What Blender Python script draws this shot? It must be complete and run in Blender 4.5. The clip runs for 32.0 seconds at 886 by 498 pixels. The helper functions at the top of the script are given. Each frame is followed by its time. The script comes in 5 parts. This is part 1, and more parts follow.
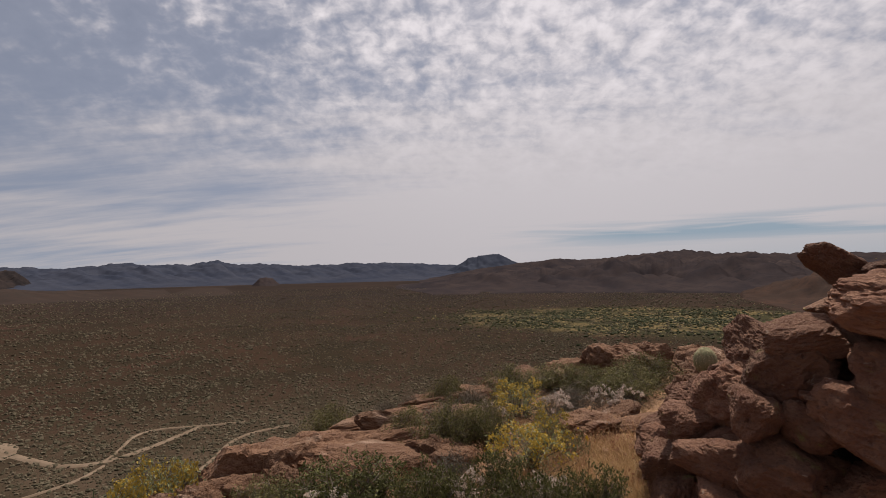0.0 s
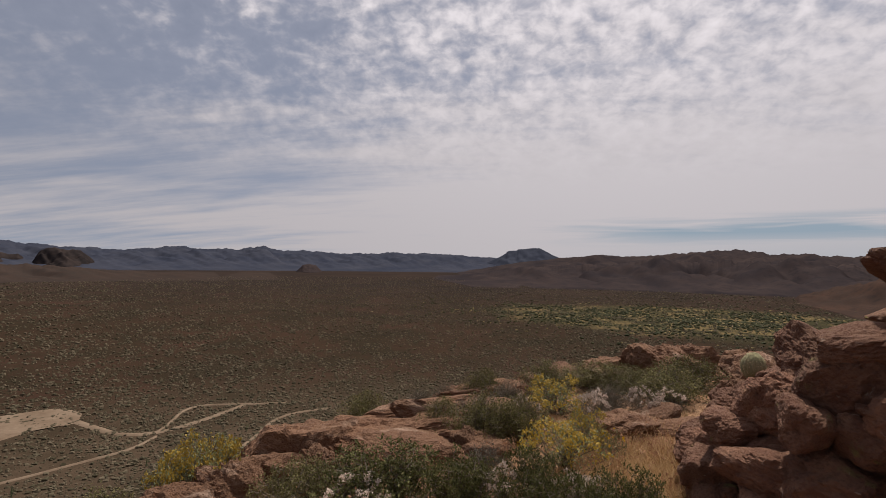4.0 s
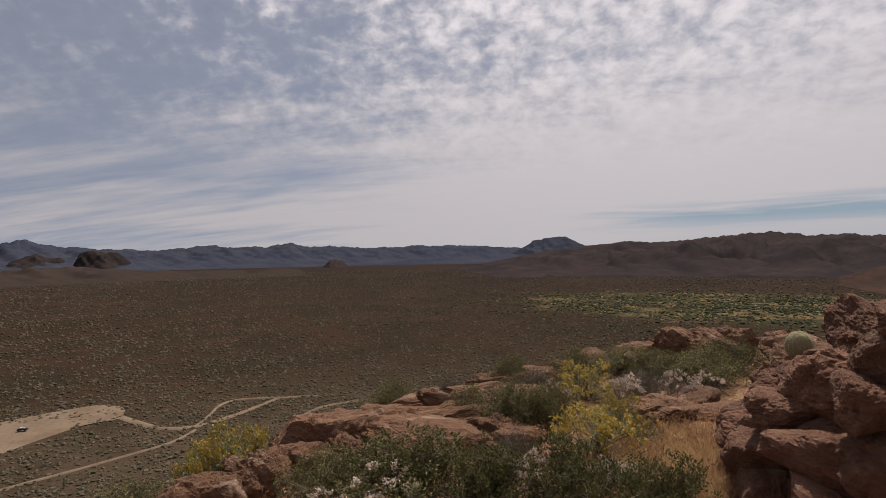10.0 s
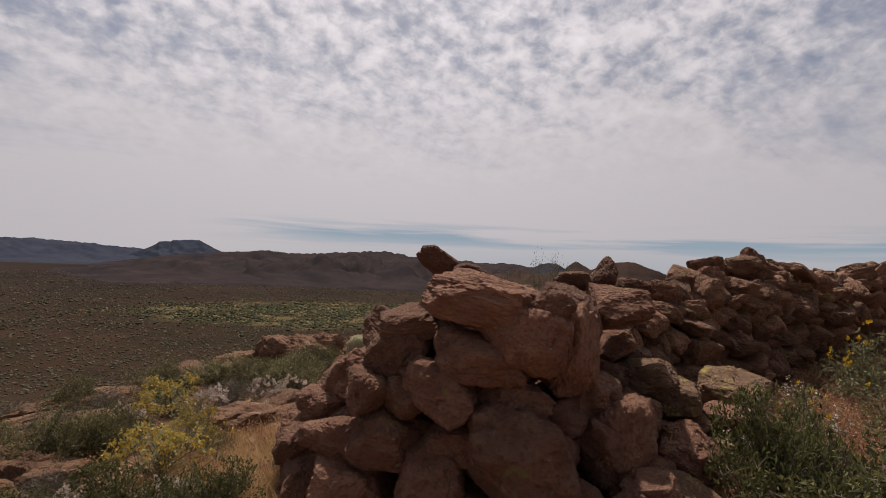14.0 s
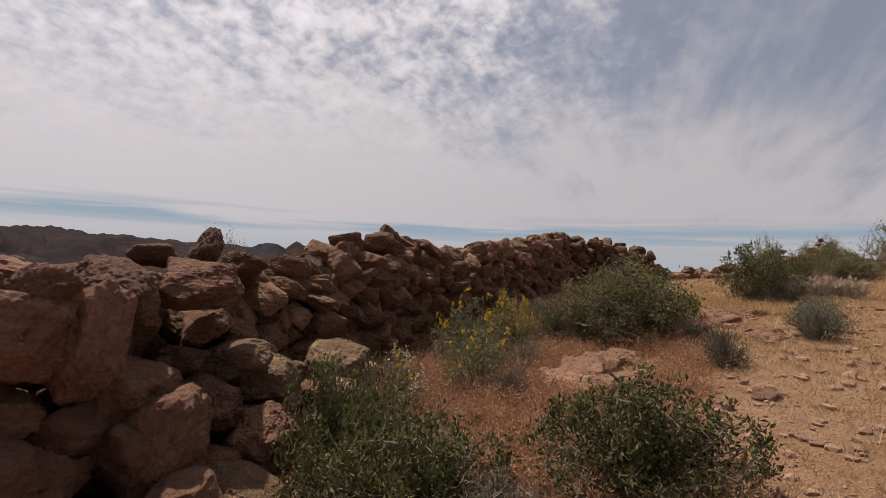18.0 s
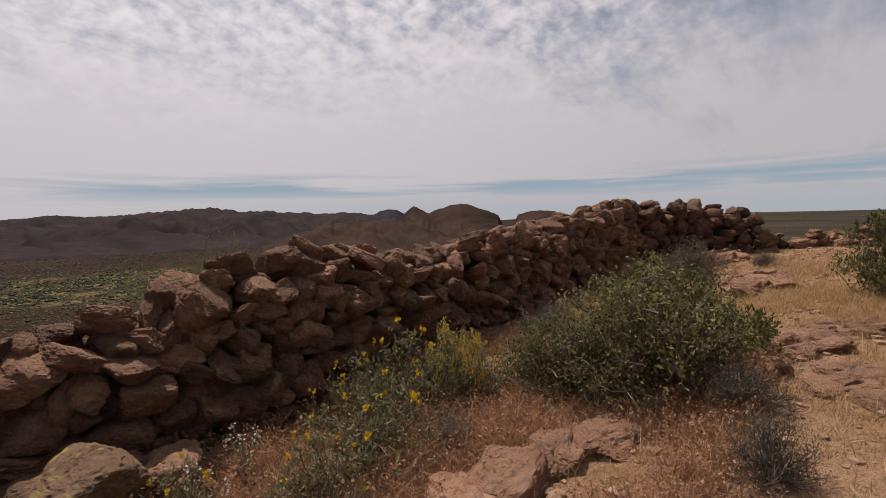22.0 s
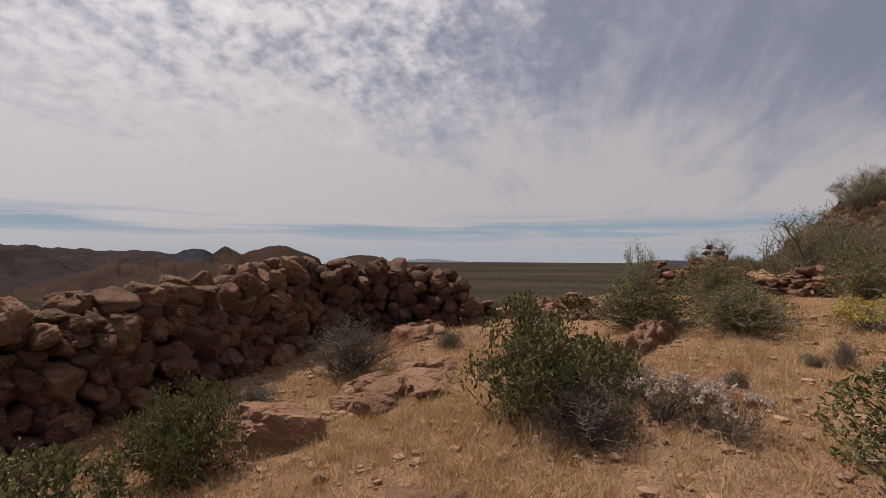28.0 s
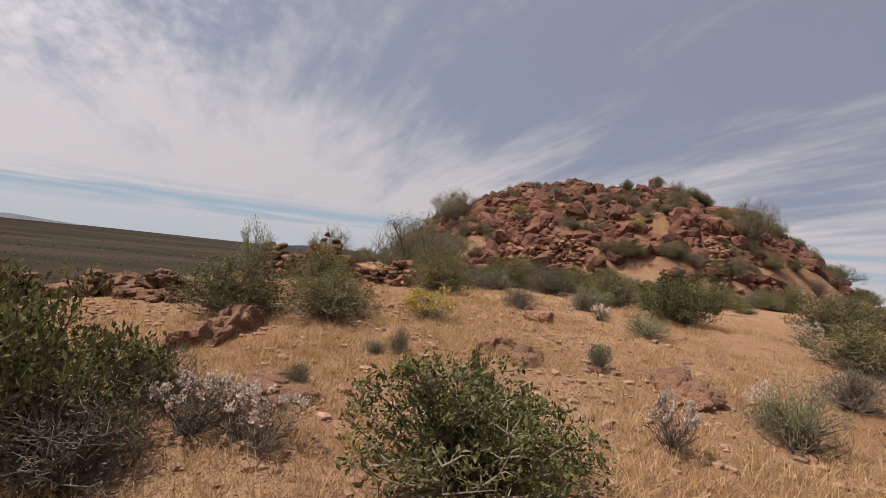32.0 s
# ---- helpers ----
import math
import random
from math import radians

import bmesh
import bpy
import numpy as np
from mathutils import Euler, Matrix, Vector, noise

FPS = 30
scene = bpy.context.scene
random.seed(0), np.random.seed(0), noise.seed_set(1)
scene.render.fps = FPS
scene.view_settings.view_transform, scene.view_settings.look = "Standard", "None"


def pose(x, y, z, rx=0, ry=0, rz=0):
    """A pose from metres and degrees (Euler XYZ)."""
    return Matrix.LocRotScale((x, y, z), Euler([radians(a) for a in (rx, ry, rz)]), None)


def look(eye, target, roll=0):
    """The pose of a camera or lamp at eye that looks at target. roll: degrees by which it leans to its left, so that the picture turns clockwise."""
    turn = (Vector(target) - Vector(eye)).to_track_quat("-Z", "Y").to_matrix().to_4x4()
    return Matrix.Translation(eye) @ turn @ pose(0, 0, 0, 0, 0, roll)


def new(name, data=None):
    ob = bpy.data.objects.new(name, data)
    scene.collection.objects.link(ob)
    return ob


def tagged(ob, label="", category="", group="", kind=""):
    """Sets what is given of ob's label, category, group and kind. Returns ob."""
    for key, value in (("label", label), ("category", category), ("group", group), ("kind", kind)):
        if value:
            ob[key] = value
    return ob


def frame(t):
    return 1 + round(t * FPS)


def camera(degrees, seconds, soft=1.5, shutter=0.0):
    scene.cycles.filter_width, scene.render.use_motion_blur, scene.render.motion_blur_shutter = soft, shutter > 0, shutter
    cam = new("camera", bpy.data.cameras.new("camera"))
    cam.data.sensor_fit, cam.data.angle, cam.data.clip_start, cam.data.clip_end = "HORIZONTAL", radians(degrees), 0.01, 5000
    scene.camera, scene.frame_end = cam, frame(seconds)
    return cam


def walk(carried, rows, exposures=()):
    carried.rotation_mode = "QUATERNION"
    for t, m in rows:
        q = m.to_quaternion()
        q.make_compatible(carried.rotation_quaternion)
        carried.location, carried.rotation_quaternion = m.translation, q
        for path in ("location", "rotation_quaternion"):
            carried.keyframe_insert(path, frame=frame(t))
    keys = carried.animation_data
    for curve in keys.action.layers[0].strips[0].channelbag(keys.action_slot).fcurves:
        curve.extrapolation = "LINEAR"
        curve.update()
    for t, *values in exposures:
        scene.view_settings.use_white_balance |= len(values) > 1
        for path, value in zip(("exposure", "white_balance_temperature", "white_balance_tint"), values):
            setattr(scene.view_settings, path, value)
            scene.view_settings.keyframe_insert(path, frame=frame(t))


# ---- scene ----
cam = camera(85.0, 32.0, soft=0.75)
EXPOSURES = [(0.0, -0.06), (14.0, -0.06), (18.0, 0.04), (24.0, 0.02), (26.0, -0.05), (29.0, -0.08), (30.0, 0.05), (31.0, 0.15), (32.0, 0.27)]
PATH = [
    (0, (-0.007, -0.014, 1.598), (-0.124, 9.977, 2.017), -1.11),
    (0.5, (-0.053, -0.037, 1.605), (-0.107, 9.960, 1.846), -0.04),
    (1, (-0.033, -0.009, 1.603), (-0.650, 9.969, 1.847), 0.80),
    (1.5, (-0.013, 0.013, 1.605), (-0.902, 9.972, 1.763), 1.45),
    (2, (0.003, 0.008, 1.601), (-0.998, 9.957, 1.741), 1.16),
    (2.5, (0.006, 0.005, 1.609), (-1.070, 9.946, 1.771), 0.75),
    (3, (-0.010, -0.004, 1.605), (-1.067, 9.939, 1.759), 0.84),
    (3.5, (-0.010, -0.039, 1.612), (-0.941, 9.915, 1.826), 0.77),
    (5.5, (0.057, 0.096, 1.530), (-1.202, 10.012, 1.822), -0.25),
    (6, (0.051, 0.089, 1.524), (-1.442, 9.975, 1.748), -1.26),
    (6.5, (0.037, 0.071, 1.530), (-1.360, 9.970, 1.762), -1.21),
    (7, (0.044, 0.045, 1.530), (-1.298, 9.953, 1.702), -0.89),
    (7.5, (0.030, 0.055, 1.538), (-1.269, 9.969, 1.714), -1.13),
    (8, (0.022, 0.006, 1.545), (-0.910, 9.961, 1.728), -0.09),
    (8.5, (0.074, -0.047, 1.552), (-0.618, 9.928, 1.691), 1.42),
    (9, (0.178, -0.051, 1.558), (-0.915, 9.889, 1.605), 0.55),
    (9.5, (0.116, 0.017, 1.555), (-1.099, 9.942, 1.696), 0.04),
    (10, (0.006, 0.121, 1.524), (-1.435, 10.016, 1.607), -0.95),
    (10.5, (0.057, 0.059, 1.532), (-1.361, 9.957, 1.639), 0.09),
    (11, (0.098, 0.016, 1.538), (-1.326, 9.912, 1.742), 1.93),
    (11.5, (0.116, -0.006, 1.539), (-1.339, 9.885, 1.740), 2.28),
    (12, (0.106, 0.131, 1.507), (-1.778, 9.952, 1.457), -0.35),
    (12.5, (0.062, 0.068, 1.544), (0.352, 10.063, 1.565), 1.99),
    (13, (0.060, 0.057, 1.543), (1.983, 9.870, 1.672), 4.17),
    (13.5, (0.247, -0.013, 1.571), (4.118, 9.202, 1.878), 4.18),
    (14, (0.404, -0.100, 1.555), (5.799, 8.311, 1.937), 2.71),
    (14.5, (0.540, -0.170, 1.519), (7.381, 7.124, 1.576), 1.66),
    (15, (0.612, -0.320, 1.524), (8.555, 5.751, 1.317), 1.46),
    (15.5, (0.667, -0.361, 1.510), (9.341, 4.609, 1.287), 1.66),
    (17.5, (0.960, -0.581, 1.531), (10.073, 3.537, 1.535), 2.79),
    (18, (1.358, -0.538, 1.543), (10.414, 3.698, 1.775), 2.49),
    (18.5, (1.795, -0.513, 1.592), (11.046, 3.279, 1.801), 3.64),
    (19, (2.197, -0.712, 1.570), (11.535, 2.858, 1.351), 2.69),
    (19.5, (2.499, -0.845, 1.623), (11.719, 3.009, 1.239), 2.39),
    (20, (2.885, -0.850, 1.864), (11.984, 3.272, 1.383), 1.90),
    (20.5, (3.101, -0.950, 1.938), (12.243, 3.087, 1.581), -0.01),
    (21, (3.324, -1.063, 2.003), (12.327, 3.250, 1.427), 1.66),
    (21.5, (3.707, -1.229, 2.018), (12.176, 4.058, 1.454), 0.48),
    (22, (4.060, -1.349, 2.142), (11.850, 4.888, 1.489), -1.27),
    (22.5, (4.366, -1.639, 2.184), (11.836, 4.987, 1.643), -0.39),
    (23, (4.608, -1.793, 2.217), (11.942, 4.983, 1.668), -0.26),
    (23.5, (4.946, -1.862, 2.193), (12.466, 4.699, 1.561), 1.51),
    (24, (5.450, -1.940, 2.199), (13.405, 4.085, 1.560), 1.80),
    (24.5, (5.798, -2.123, 2.237), (13.757, 3.930, 2.129), -0.53),
    (25, (6.133, -2.202, 2.255), (13.992, 3.982, 2.278), -0.88),
    (25.5, (6.633, -2.208, 2.290), (14.658, 3.751, 2.592), 0.02),
    (26, (7.087, -2.298, 2.326), (15.822, 2.567, 2.497), 0.03),
    (26.5, (7.437, -2.435, 2.355), (16.388, 2.021, 2.528), -0.53),
    (28.5, (8.238, -2.685, 2.420), (17.823, 0.156, 2.656), 0.62),
    (29, (8.436, -2.904, 2.428), (17.994, 0.017, 2.742), 0.84),
    (29.5, (8.641, -3.017, 2.423), (18.424, -0.973, 2.778), 1.76),
    (30, (8.847, -3.048, 2.430), (18.806, -2.275, 2.895), 1.45),
    (30.5, (8.891, -3.105, 2.437), (18.875, -3.391, 2.928), 1.63),
    (31, (8.900, -3.165, 2.434), (18.779, -4.607, 3.004), 1.60),
    (31.5, (8.894, -3.178, 2.410), (18.583, -5.587, 2.981), 2.61),
    (32, (8.897, -3.215, 2.392), (18.139, -7.024, 2.660), 6.17),
]
walk(cam, [(t, look(eye, target, roll)) for t, eye, target, roll in PATH], exposures=EXPOSURES)

# ---- sky, sun ----
SUN_BEARING, SUN_HEIGHT = -20.0, 61.0  # degrees: to the left of +y, above the horizon
sun_way = Vector((-math.sin(radians(SUN_BEARING)) * math.cos(radians(SUN_HEIGHT)), math.cos(radians(SUN_BEARING)) * math.cos(radians(SUN_HEIGHT)), math.sin(radians(SUN_HEIGHT))))
sun = new("sun", bpy.data.lights.new("sun", "SUN"))
sun.data.energy, sun.data.angle, sun.data.color = 4.4, radians(1.2), (1.0, 0.94, 0.86)
sun.matrix_world = look(sun_way * 100, (0, 0, 0))


class Nodes:
    """Short hand for a node tree."""

    def __init__(self, tree):
        self.tree = tree
        tree.nodes.clear()

    def add(self, kind, **values):
        node = self.tree.nodes.new(kind)
        for key, value in values.items():
            if key == "operation":
                node.operation = value
            elif key == "sky_type":
                node.sky_type = value
            elif key == "sun_disc":
                node.sun_disc = value
            else:
                socket = node.inputs[int(key[1:])] if key[0] == "i" and key[1:].isdigit() else node.inputs[key.replace("_", " ")]
                if isinstance(value, bpy.types.NodeSocket):
                    self.tree.links.new(value, socket)
                else:
                    socket.default_value = value
        return node

    def math(self, op, a, b=0.0, c=0.0):
        return self.add("ShaderNodeMath", operation=op, i0=a, i1=b, i2=c).outputs[0]

    def noise(self, vec, scale, detail=3.0, rough=0.55, dist=0.0):
        return self.add("ShaderNodeTexNoise", Vector=vec, Scale=scale, Detail=detail, Roughness=rough, Distortion=dist).outputs["Fac"]

    def ramp(self, fac, a, b, lo=0.0, hi=1.0):
        return self.add("ShaderNodeMapRange", Value=fac, From_Min=a, From_Max=b, To_Min=lo, To_Max=hi).outputs[0]

    def mix(self, fac, a, b):
        node = self.tree.nodes.new("ShaderNodeMix")
        node.data_type = "RGBA"
        for socket, value in ((node.inputs[0], fac), (node.inputs[6], a), (node.inputs[7], b)):
            if isinstance(value, bpy.types.NodeSocket):
                self.tree.links.new(value, socket)
            else:
                socket.default_value = (*value, 1.0) if isinstance(value, tuple) and len(value) == 3 else value
        return node.outputs[2]


world = bpy.data.worlds.new("sky")
scene.world = world
world.use_nodes = True
W = Nodes(world.node_tree)
sky = W.add("ShaderNodeTexSky", sky_type="NISHITA", sun_disc=False)
sky.dust_density, sky.air_density, sky.ozone_density = 0.6, 1.0, 2.0
sky.sun_elevation, sky.sun_rotation = radians(SUN_HEIGHT), radians(-SUN_BEARING)
way = W.add("ShaderNodeTexCoord").outputs["Generated"]
W.tree.links.new(W.add("ShaderNodeVectorMath", operation="ADD", i0=way, i1=(0.0, 0.0, 0.22)).outputs[0], sky.inputs[0])
xyz = W.add("ShaderNodeSeparateXYZ", Vector=way)
lift = W.math("MAXIMUM", xyz.outputs[2], 0.0)


def over(offset):
    """The sky laid out flat, as seen on a deck of cloud overhead."""
    den = W.math("ADD", lift, offset)
    return W.add("ShaderNodeCombineXYZ", X=W.math("DIVIDE", xyz.outputs[0], den), Y=W.math("DIVIDE", xyz.outputs[1], den)).outputs[0]


round_deck, long_deck = over(0.45), over(0.16)
streak = W.add("ShaderNodeMapping", Vector=long_deck, Rotation=(0, 0, radians(-4)), Scale=(0.30, 1.25, 1.0)).outputs[0]
puffs = W.noise(round_deck, 9.5, 4.0, 0.55, 0.35)
ripples = W.noise(round_deck, 27.0, 3.0, 0.55, 0.25)
veil = W.noise(streak, 1.5, 6.0, 0.6, 0.25)
fibre = W.noise(streak, 5.5, 4.0, 0.6, 0.3)
wide = W.noise(long_deck, 0.6, 3.0, 0.5, 0.4)
# nearness of the sun's quarter of the sky, where the cloud deck is thickest and brightest
toward = W.math("ADD", W.math("ADD", W.math("MULTIPLY", xyz.outputs[0], sun_way.x), W.math("MULTIPLY", xyz.outputs[1], sun_way.y)), W.math("MULTIPLY", xyz.outputs[2], sun_way.z))
deck = W.ramp(toward, -0.1, 0.7)
low = W.ramp(lift, 0.36, 0.06)
high = W.ramp(lift, 0.14, 0.42)
# small rippled cells overhead, long soft streaks to the side, a smooth sheet low down
cells = W.math("MULTIPLY", W.math("ADD", W.math("MULTIPLY", W.math("SUBTRACT", puffs, 0.5), 1.7), W.math("MULTIPLY", W.math("SUBTRACT", ripples, 0.5), 1.3)), high)
cells = W.math("MULTIPLY", cells, W.ramp(toward, 0.2, 0.6, 0.4, 1.0))
cells = W.math("MULTIPLY", cells, W.ramp(xyz.outputs[1], -0.1, 0.35, 0.2, 1.0))
streaks = W.math("ADD", W.math("MULTIPLY", W.math("SUBTRACT", veil, 0.5), 1.9), W.math("MULTIPLY", W.math("SUBTRACT", fibre, 0.5), 0.8))
streaks = W.math("MULTIPLY", streaks, W.ramp(toward, 0.65, 0.1, 0.6, 1.1))
cover = W.math("ADD", W.math("ADD", W.math("MULTIPLY", cells, 1.0), streaks), W.math("ADD", W.math("MULTIPLY", deck, 0.60), W.math("MULTIPLY", low, 0.75)))
cover = W.math("SUBTRACT", cover, W.ramp(xyz.outputs[0], 0.15, -0.6, 0.0, 0.5))
# thinner to the side away from the sun, closed between
side = W.math("MULTIPLY", W.ramp(xyz.outputs[1], 0.42, -0.15, 0.0, 0.34), W.ramp(xyz.outputs[0], 0.2, 0.5))
cover = W.math("SUBTRACT", cover, W.math("MULTIPLY", side, W.ramp(lift, 0.14, 0.42)))
cover = W.math("ADD", cover, W.math("MULTIPLY", W.ramp(xyz.outputs[1], 0.25, 0.5, 0.0, 0.10), W.ramp(xyz.outputs[0], 0.45, 0.7)))
cover = W.math("ADD", cover, W.math("MULTIPLY", W.math("SUBTRACT", wide, 0.5), 0.6))
cloud = W.add("ShaderNodeMapRange", Value=cover, From_Min=0.0, From_Max=0.9, To_Min=0.24, To_Max=1.0)
cloud.interpolation_type = "SMOOTHSTEP"
cloud = cloud.outputs[0]
# thin clear gaps low above the horizon
strip_noise = W.noise(W.add("ShaderNodeMapping", Vector=way, Scale=(1.6, 1.6, 34.0)).outputs[0], 1.6, 4.0, 0.5, 0.3)
strip = W.math("MULTIPLY", W.ramp(lift, 0.03, 0.058), W.ramp(lift, 0.098, 0.07))
strip = W.math("MULTIPLY", strip, W.ramp(xyz.outputs[0], 0.02, 0.35))
strip = W.math("MULTIPLY", strip, W.ramp(strip_noise, 0.42, 0.56))
hazy = W.math("MULTIPLY", W.ramp(lift, 0.075, 0.01, 0.0, 0.6), W.ramp(xyz.outputs[0], 0.1, 0.7))
glow = W.math("POWER", W.math("MAXIMUM", toward, 0.0), 2.6)
bright = W.math("ADD", 3.15, W.math("MULTIPLY", glow, 2.9))
bright = W.math("MULTIPLY", bright, W.math("ADD", 1.0, W.math("MULTIPLY", cells, 0.42)))
white = W.add("ShaderNodeCombineXYZ", X=W.math("MULTIPLY", bright, 1.0), Y=W.math("MULTIPLY", bright, 0.937), Z=W.math("MULTIPLY", bright, 0.975)).outputs[0]
blue = W.mix(0.6, W.add("ShaderNodeVectorMath", operation="MULTIPLY", i0=sky.outputs[0], i1=(0.95, 0.9, 0.85)).outputs[0], (0.80, 0.83, 1.03))
dome = W.mix(cloud, blue, white)
dome = W.mix(hazy, dome, (2.3, 2.65, 3.0))
dome = W.mix(W.math("MULTIPLY", strip, 0.85), dome, (1.75, 2.35, 2.9))
back = W.add("ShaderNodeBackground", Color=dome, Strength=0.15)
W.tree.links.new(back.outputs[0], W.add("ShaderNodeOutputWorld").inputs[0])
scene.view_settings.exposure = 0.0


# ---- materials ----
def surface(name, colours, scale, rough=0.9, bump=0.3, bump_scale=None, vary=0.25, extra=None, coords="Object", random=True, detail=5.0):
    """A rough natural surface: two or three colours mixed by noise at two scales, with relief. extra: (colour, scale, threshold) patches."""
    m = bpy.data.materials.new(name)
    m.use_nodes = True
    n = Nodes(m.node_tree)
    at = n.add("ShaderNodeTexCoord").outputs[coords]
    if random:
        info = n.add("ShaderNodeObjectInfo").outputs["Random"]
        shift = n.add("ShaderNodeCombineXYZ", X=n.math("MULTIPLY", info, 37.0), Y=n.math("MULTIPLY", info, 91.0), Z=n.math("MULTIPLY", info, 13.0)).outputs[0]
        at = n.add("ShaderNodeVectorMath", operation="ADD", i0=at, i1=shift).outputs[0]
    else:
        info = n.add("ShaderNodeNewGeometry").outputs["Random Per Island"]
    big, fine = n.noise(at, scale, detail, 0.6, 0.3), n.noise(at, scale * 7, 4.0, 0.65)
    col = n.mix(n.ramp(big, 0.35, 0.65), colours[0], colours[1])
    if len(colours) > 2:
        col = n.mix(n.ramp(fine, 0.47, 0.66, 0.0, 0.7), col, colours[2])
    for colour, s, lo, hi in extra or ():
        col = n.mix(n.ramp(n.noise(at, s, 4.0, 0.6, 0.5), lo, hi), col, colour)
    tone = n.math("ADD", 1.0 - vary, n.math("MULTIPLY", info, 2 * vary))
    tone = n.math("MULTIPLY", tone, n.ramp(fine, 0.2, 0.8, 0.82, 1.18))
    hsv = n.add("ShaderNodeHueSaturation", Color=col, Value=tone)
    bsdf = n.add("ShaderNodeBsdfPrincipled", Base_Color=hsv.outputs[0], Roughness=rough)
    bsdf.inputs["Specular IOR Level"].default_value = 0.25 if bump else 0.0
    if bump:
        bs = bump_scale or scale * 5
        relief = n.math("ADD", n.noise(at, bs, 6.0, 0.65), n.math("MULTIPLY", n.noise(at, bs * 5, 3.0, 0.6), 0.4))
        b = n.add("ShaderNodeBump", Strength=bump, Distance=0.6 / bs, Height=relief)
        n.tree.links.new(b.outputs[0], bsdf.inputs["Normal"])
    n.tree.links.new(bsdf.outputs[0], n.add("ShaderNodeOutputMaterial").inputs[0])
    return m


LICHEN = (0.28, 0.25, 0.07)
PALE_CRUST = (0.46, 0.38, 0.31)
stone_mat = surface("weathered_stone", ((0.220, 0.107, 0.064), (0.338, 0.188, 0.112), (0.110, 0.056, 0.037)), 3.0, bump=1.0, bump_scale=16, vary=0.34, extra=((LICHEN, 2.4, 0.64, 0.70), (PALE_CRUST, 9.0, 0.66, 0.74)))
heap_mat = surface("heap_boulder", ((0.202, 0.092, 0.056), (0.282, 0.146, 0.089), (0.099, 0.046, 0.032)), 3.0, bump=1.0, bump_scale=16, vary=0.28, extra=(((0.25, 0.185, 0.075), 2.2, 0.64, 0.74), ((0.36, 0.25, 0.18), 7.0, 0.66, 0.74)))
lichen_mat = surface("lichen_stone", ((0.204, 0.115, 0.068), (0.255, 0.153, 0.089), (0.111, 0.064, 0.043)), 3.0, bump=1.0, bump_scale=16, vary=0.1, extra=(((0.36, 0.28, 0.075), 3.5, 0.57, 0.66),))
rock_mat = surface("red_bedrock", ((0.174, 0.086, 0.048), (0.230, 0.121, 0.068), (0.093, 0.046, 0.028)), 2.2, bump=1.0, bump_scale=12, vary=0.15, extra=(((0.38, 0.25, 0.175), 1.6, 0.60, 0.72), ((0.11, 0.06, 0.044), 5.0, 0.66, 0.72)))
path_rock_mat = surface("orange_bedrock", ((0.317, 0.158, 0.092), (0.396, 0.224, 0.141), (0.176, 0.088, 0.056)), 2.4, bump=1.0, bump_scale=12, vary=0.12, extra=(((0.14, 0.07, 0.048), 5.0, 0.64, 0.72),))
crag_mat = surface("red_crag", ((0.148, 0.061, 0.039), (0.220, 0.100, 0.064), (0.064, 0.029, 0.022)), 1.2, bump=1.0, bump_scale=4, vary=0.2)
# darker copy of the wall stone, with the shade between stones put in
shaded_stone_mat = surface("shaded_wall_stone", ((0.116, 0.057, 0.034), (0.178, 0.099, 0.061), (0.057, 0.029, 0.019)), 3.0, bump=0.8, bump_scale=9, vary=0.30, random=False)
knoll_mat = surface("red_knoll_rock", ((0.140, 0.058, 0.037), (0.220, 0.103, 0.066), (0.060, 0.028, 0.021)), 1.6, bump=0.9, bump_scale=4, vary=0.35, random=False)
gravel_mat = surface("stone_chips", ((0.266, 0.149, 0.093), (0.360, 0.223, 0.149), (0.164, 0.090, 0.061)), 9.0, bump=0.3, vary=0.3, random=False)
# near-black colour that stands for the shade in gaps between stones
gap_shade_mat = surface("gap_shade", ((0.05, 0.028, 0.02), (0.08, 0.045, 0.032)), 5.0, bump=0.8, random=False, vary=0.0)


# the green wash: its middle, and one over its half lengths along and across
WASH = (310.0, 760.0)
WASH_U = (math.cos(radians(-18)) / 330, math.sin(radians(-18)) / 330)
WASH_V = (-math.sin(radians(-18)) / 200, math.cos(radians(-18)) / 200)


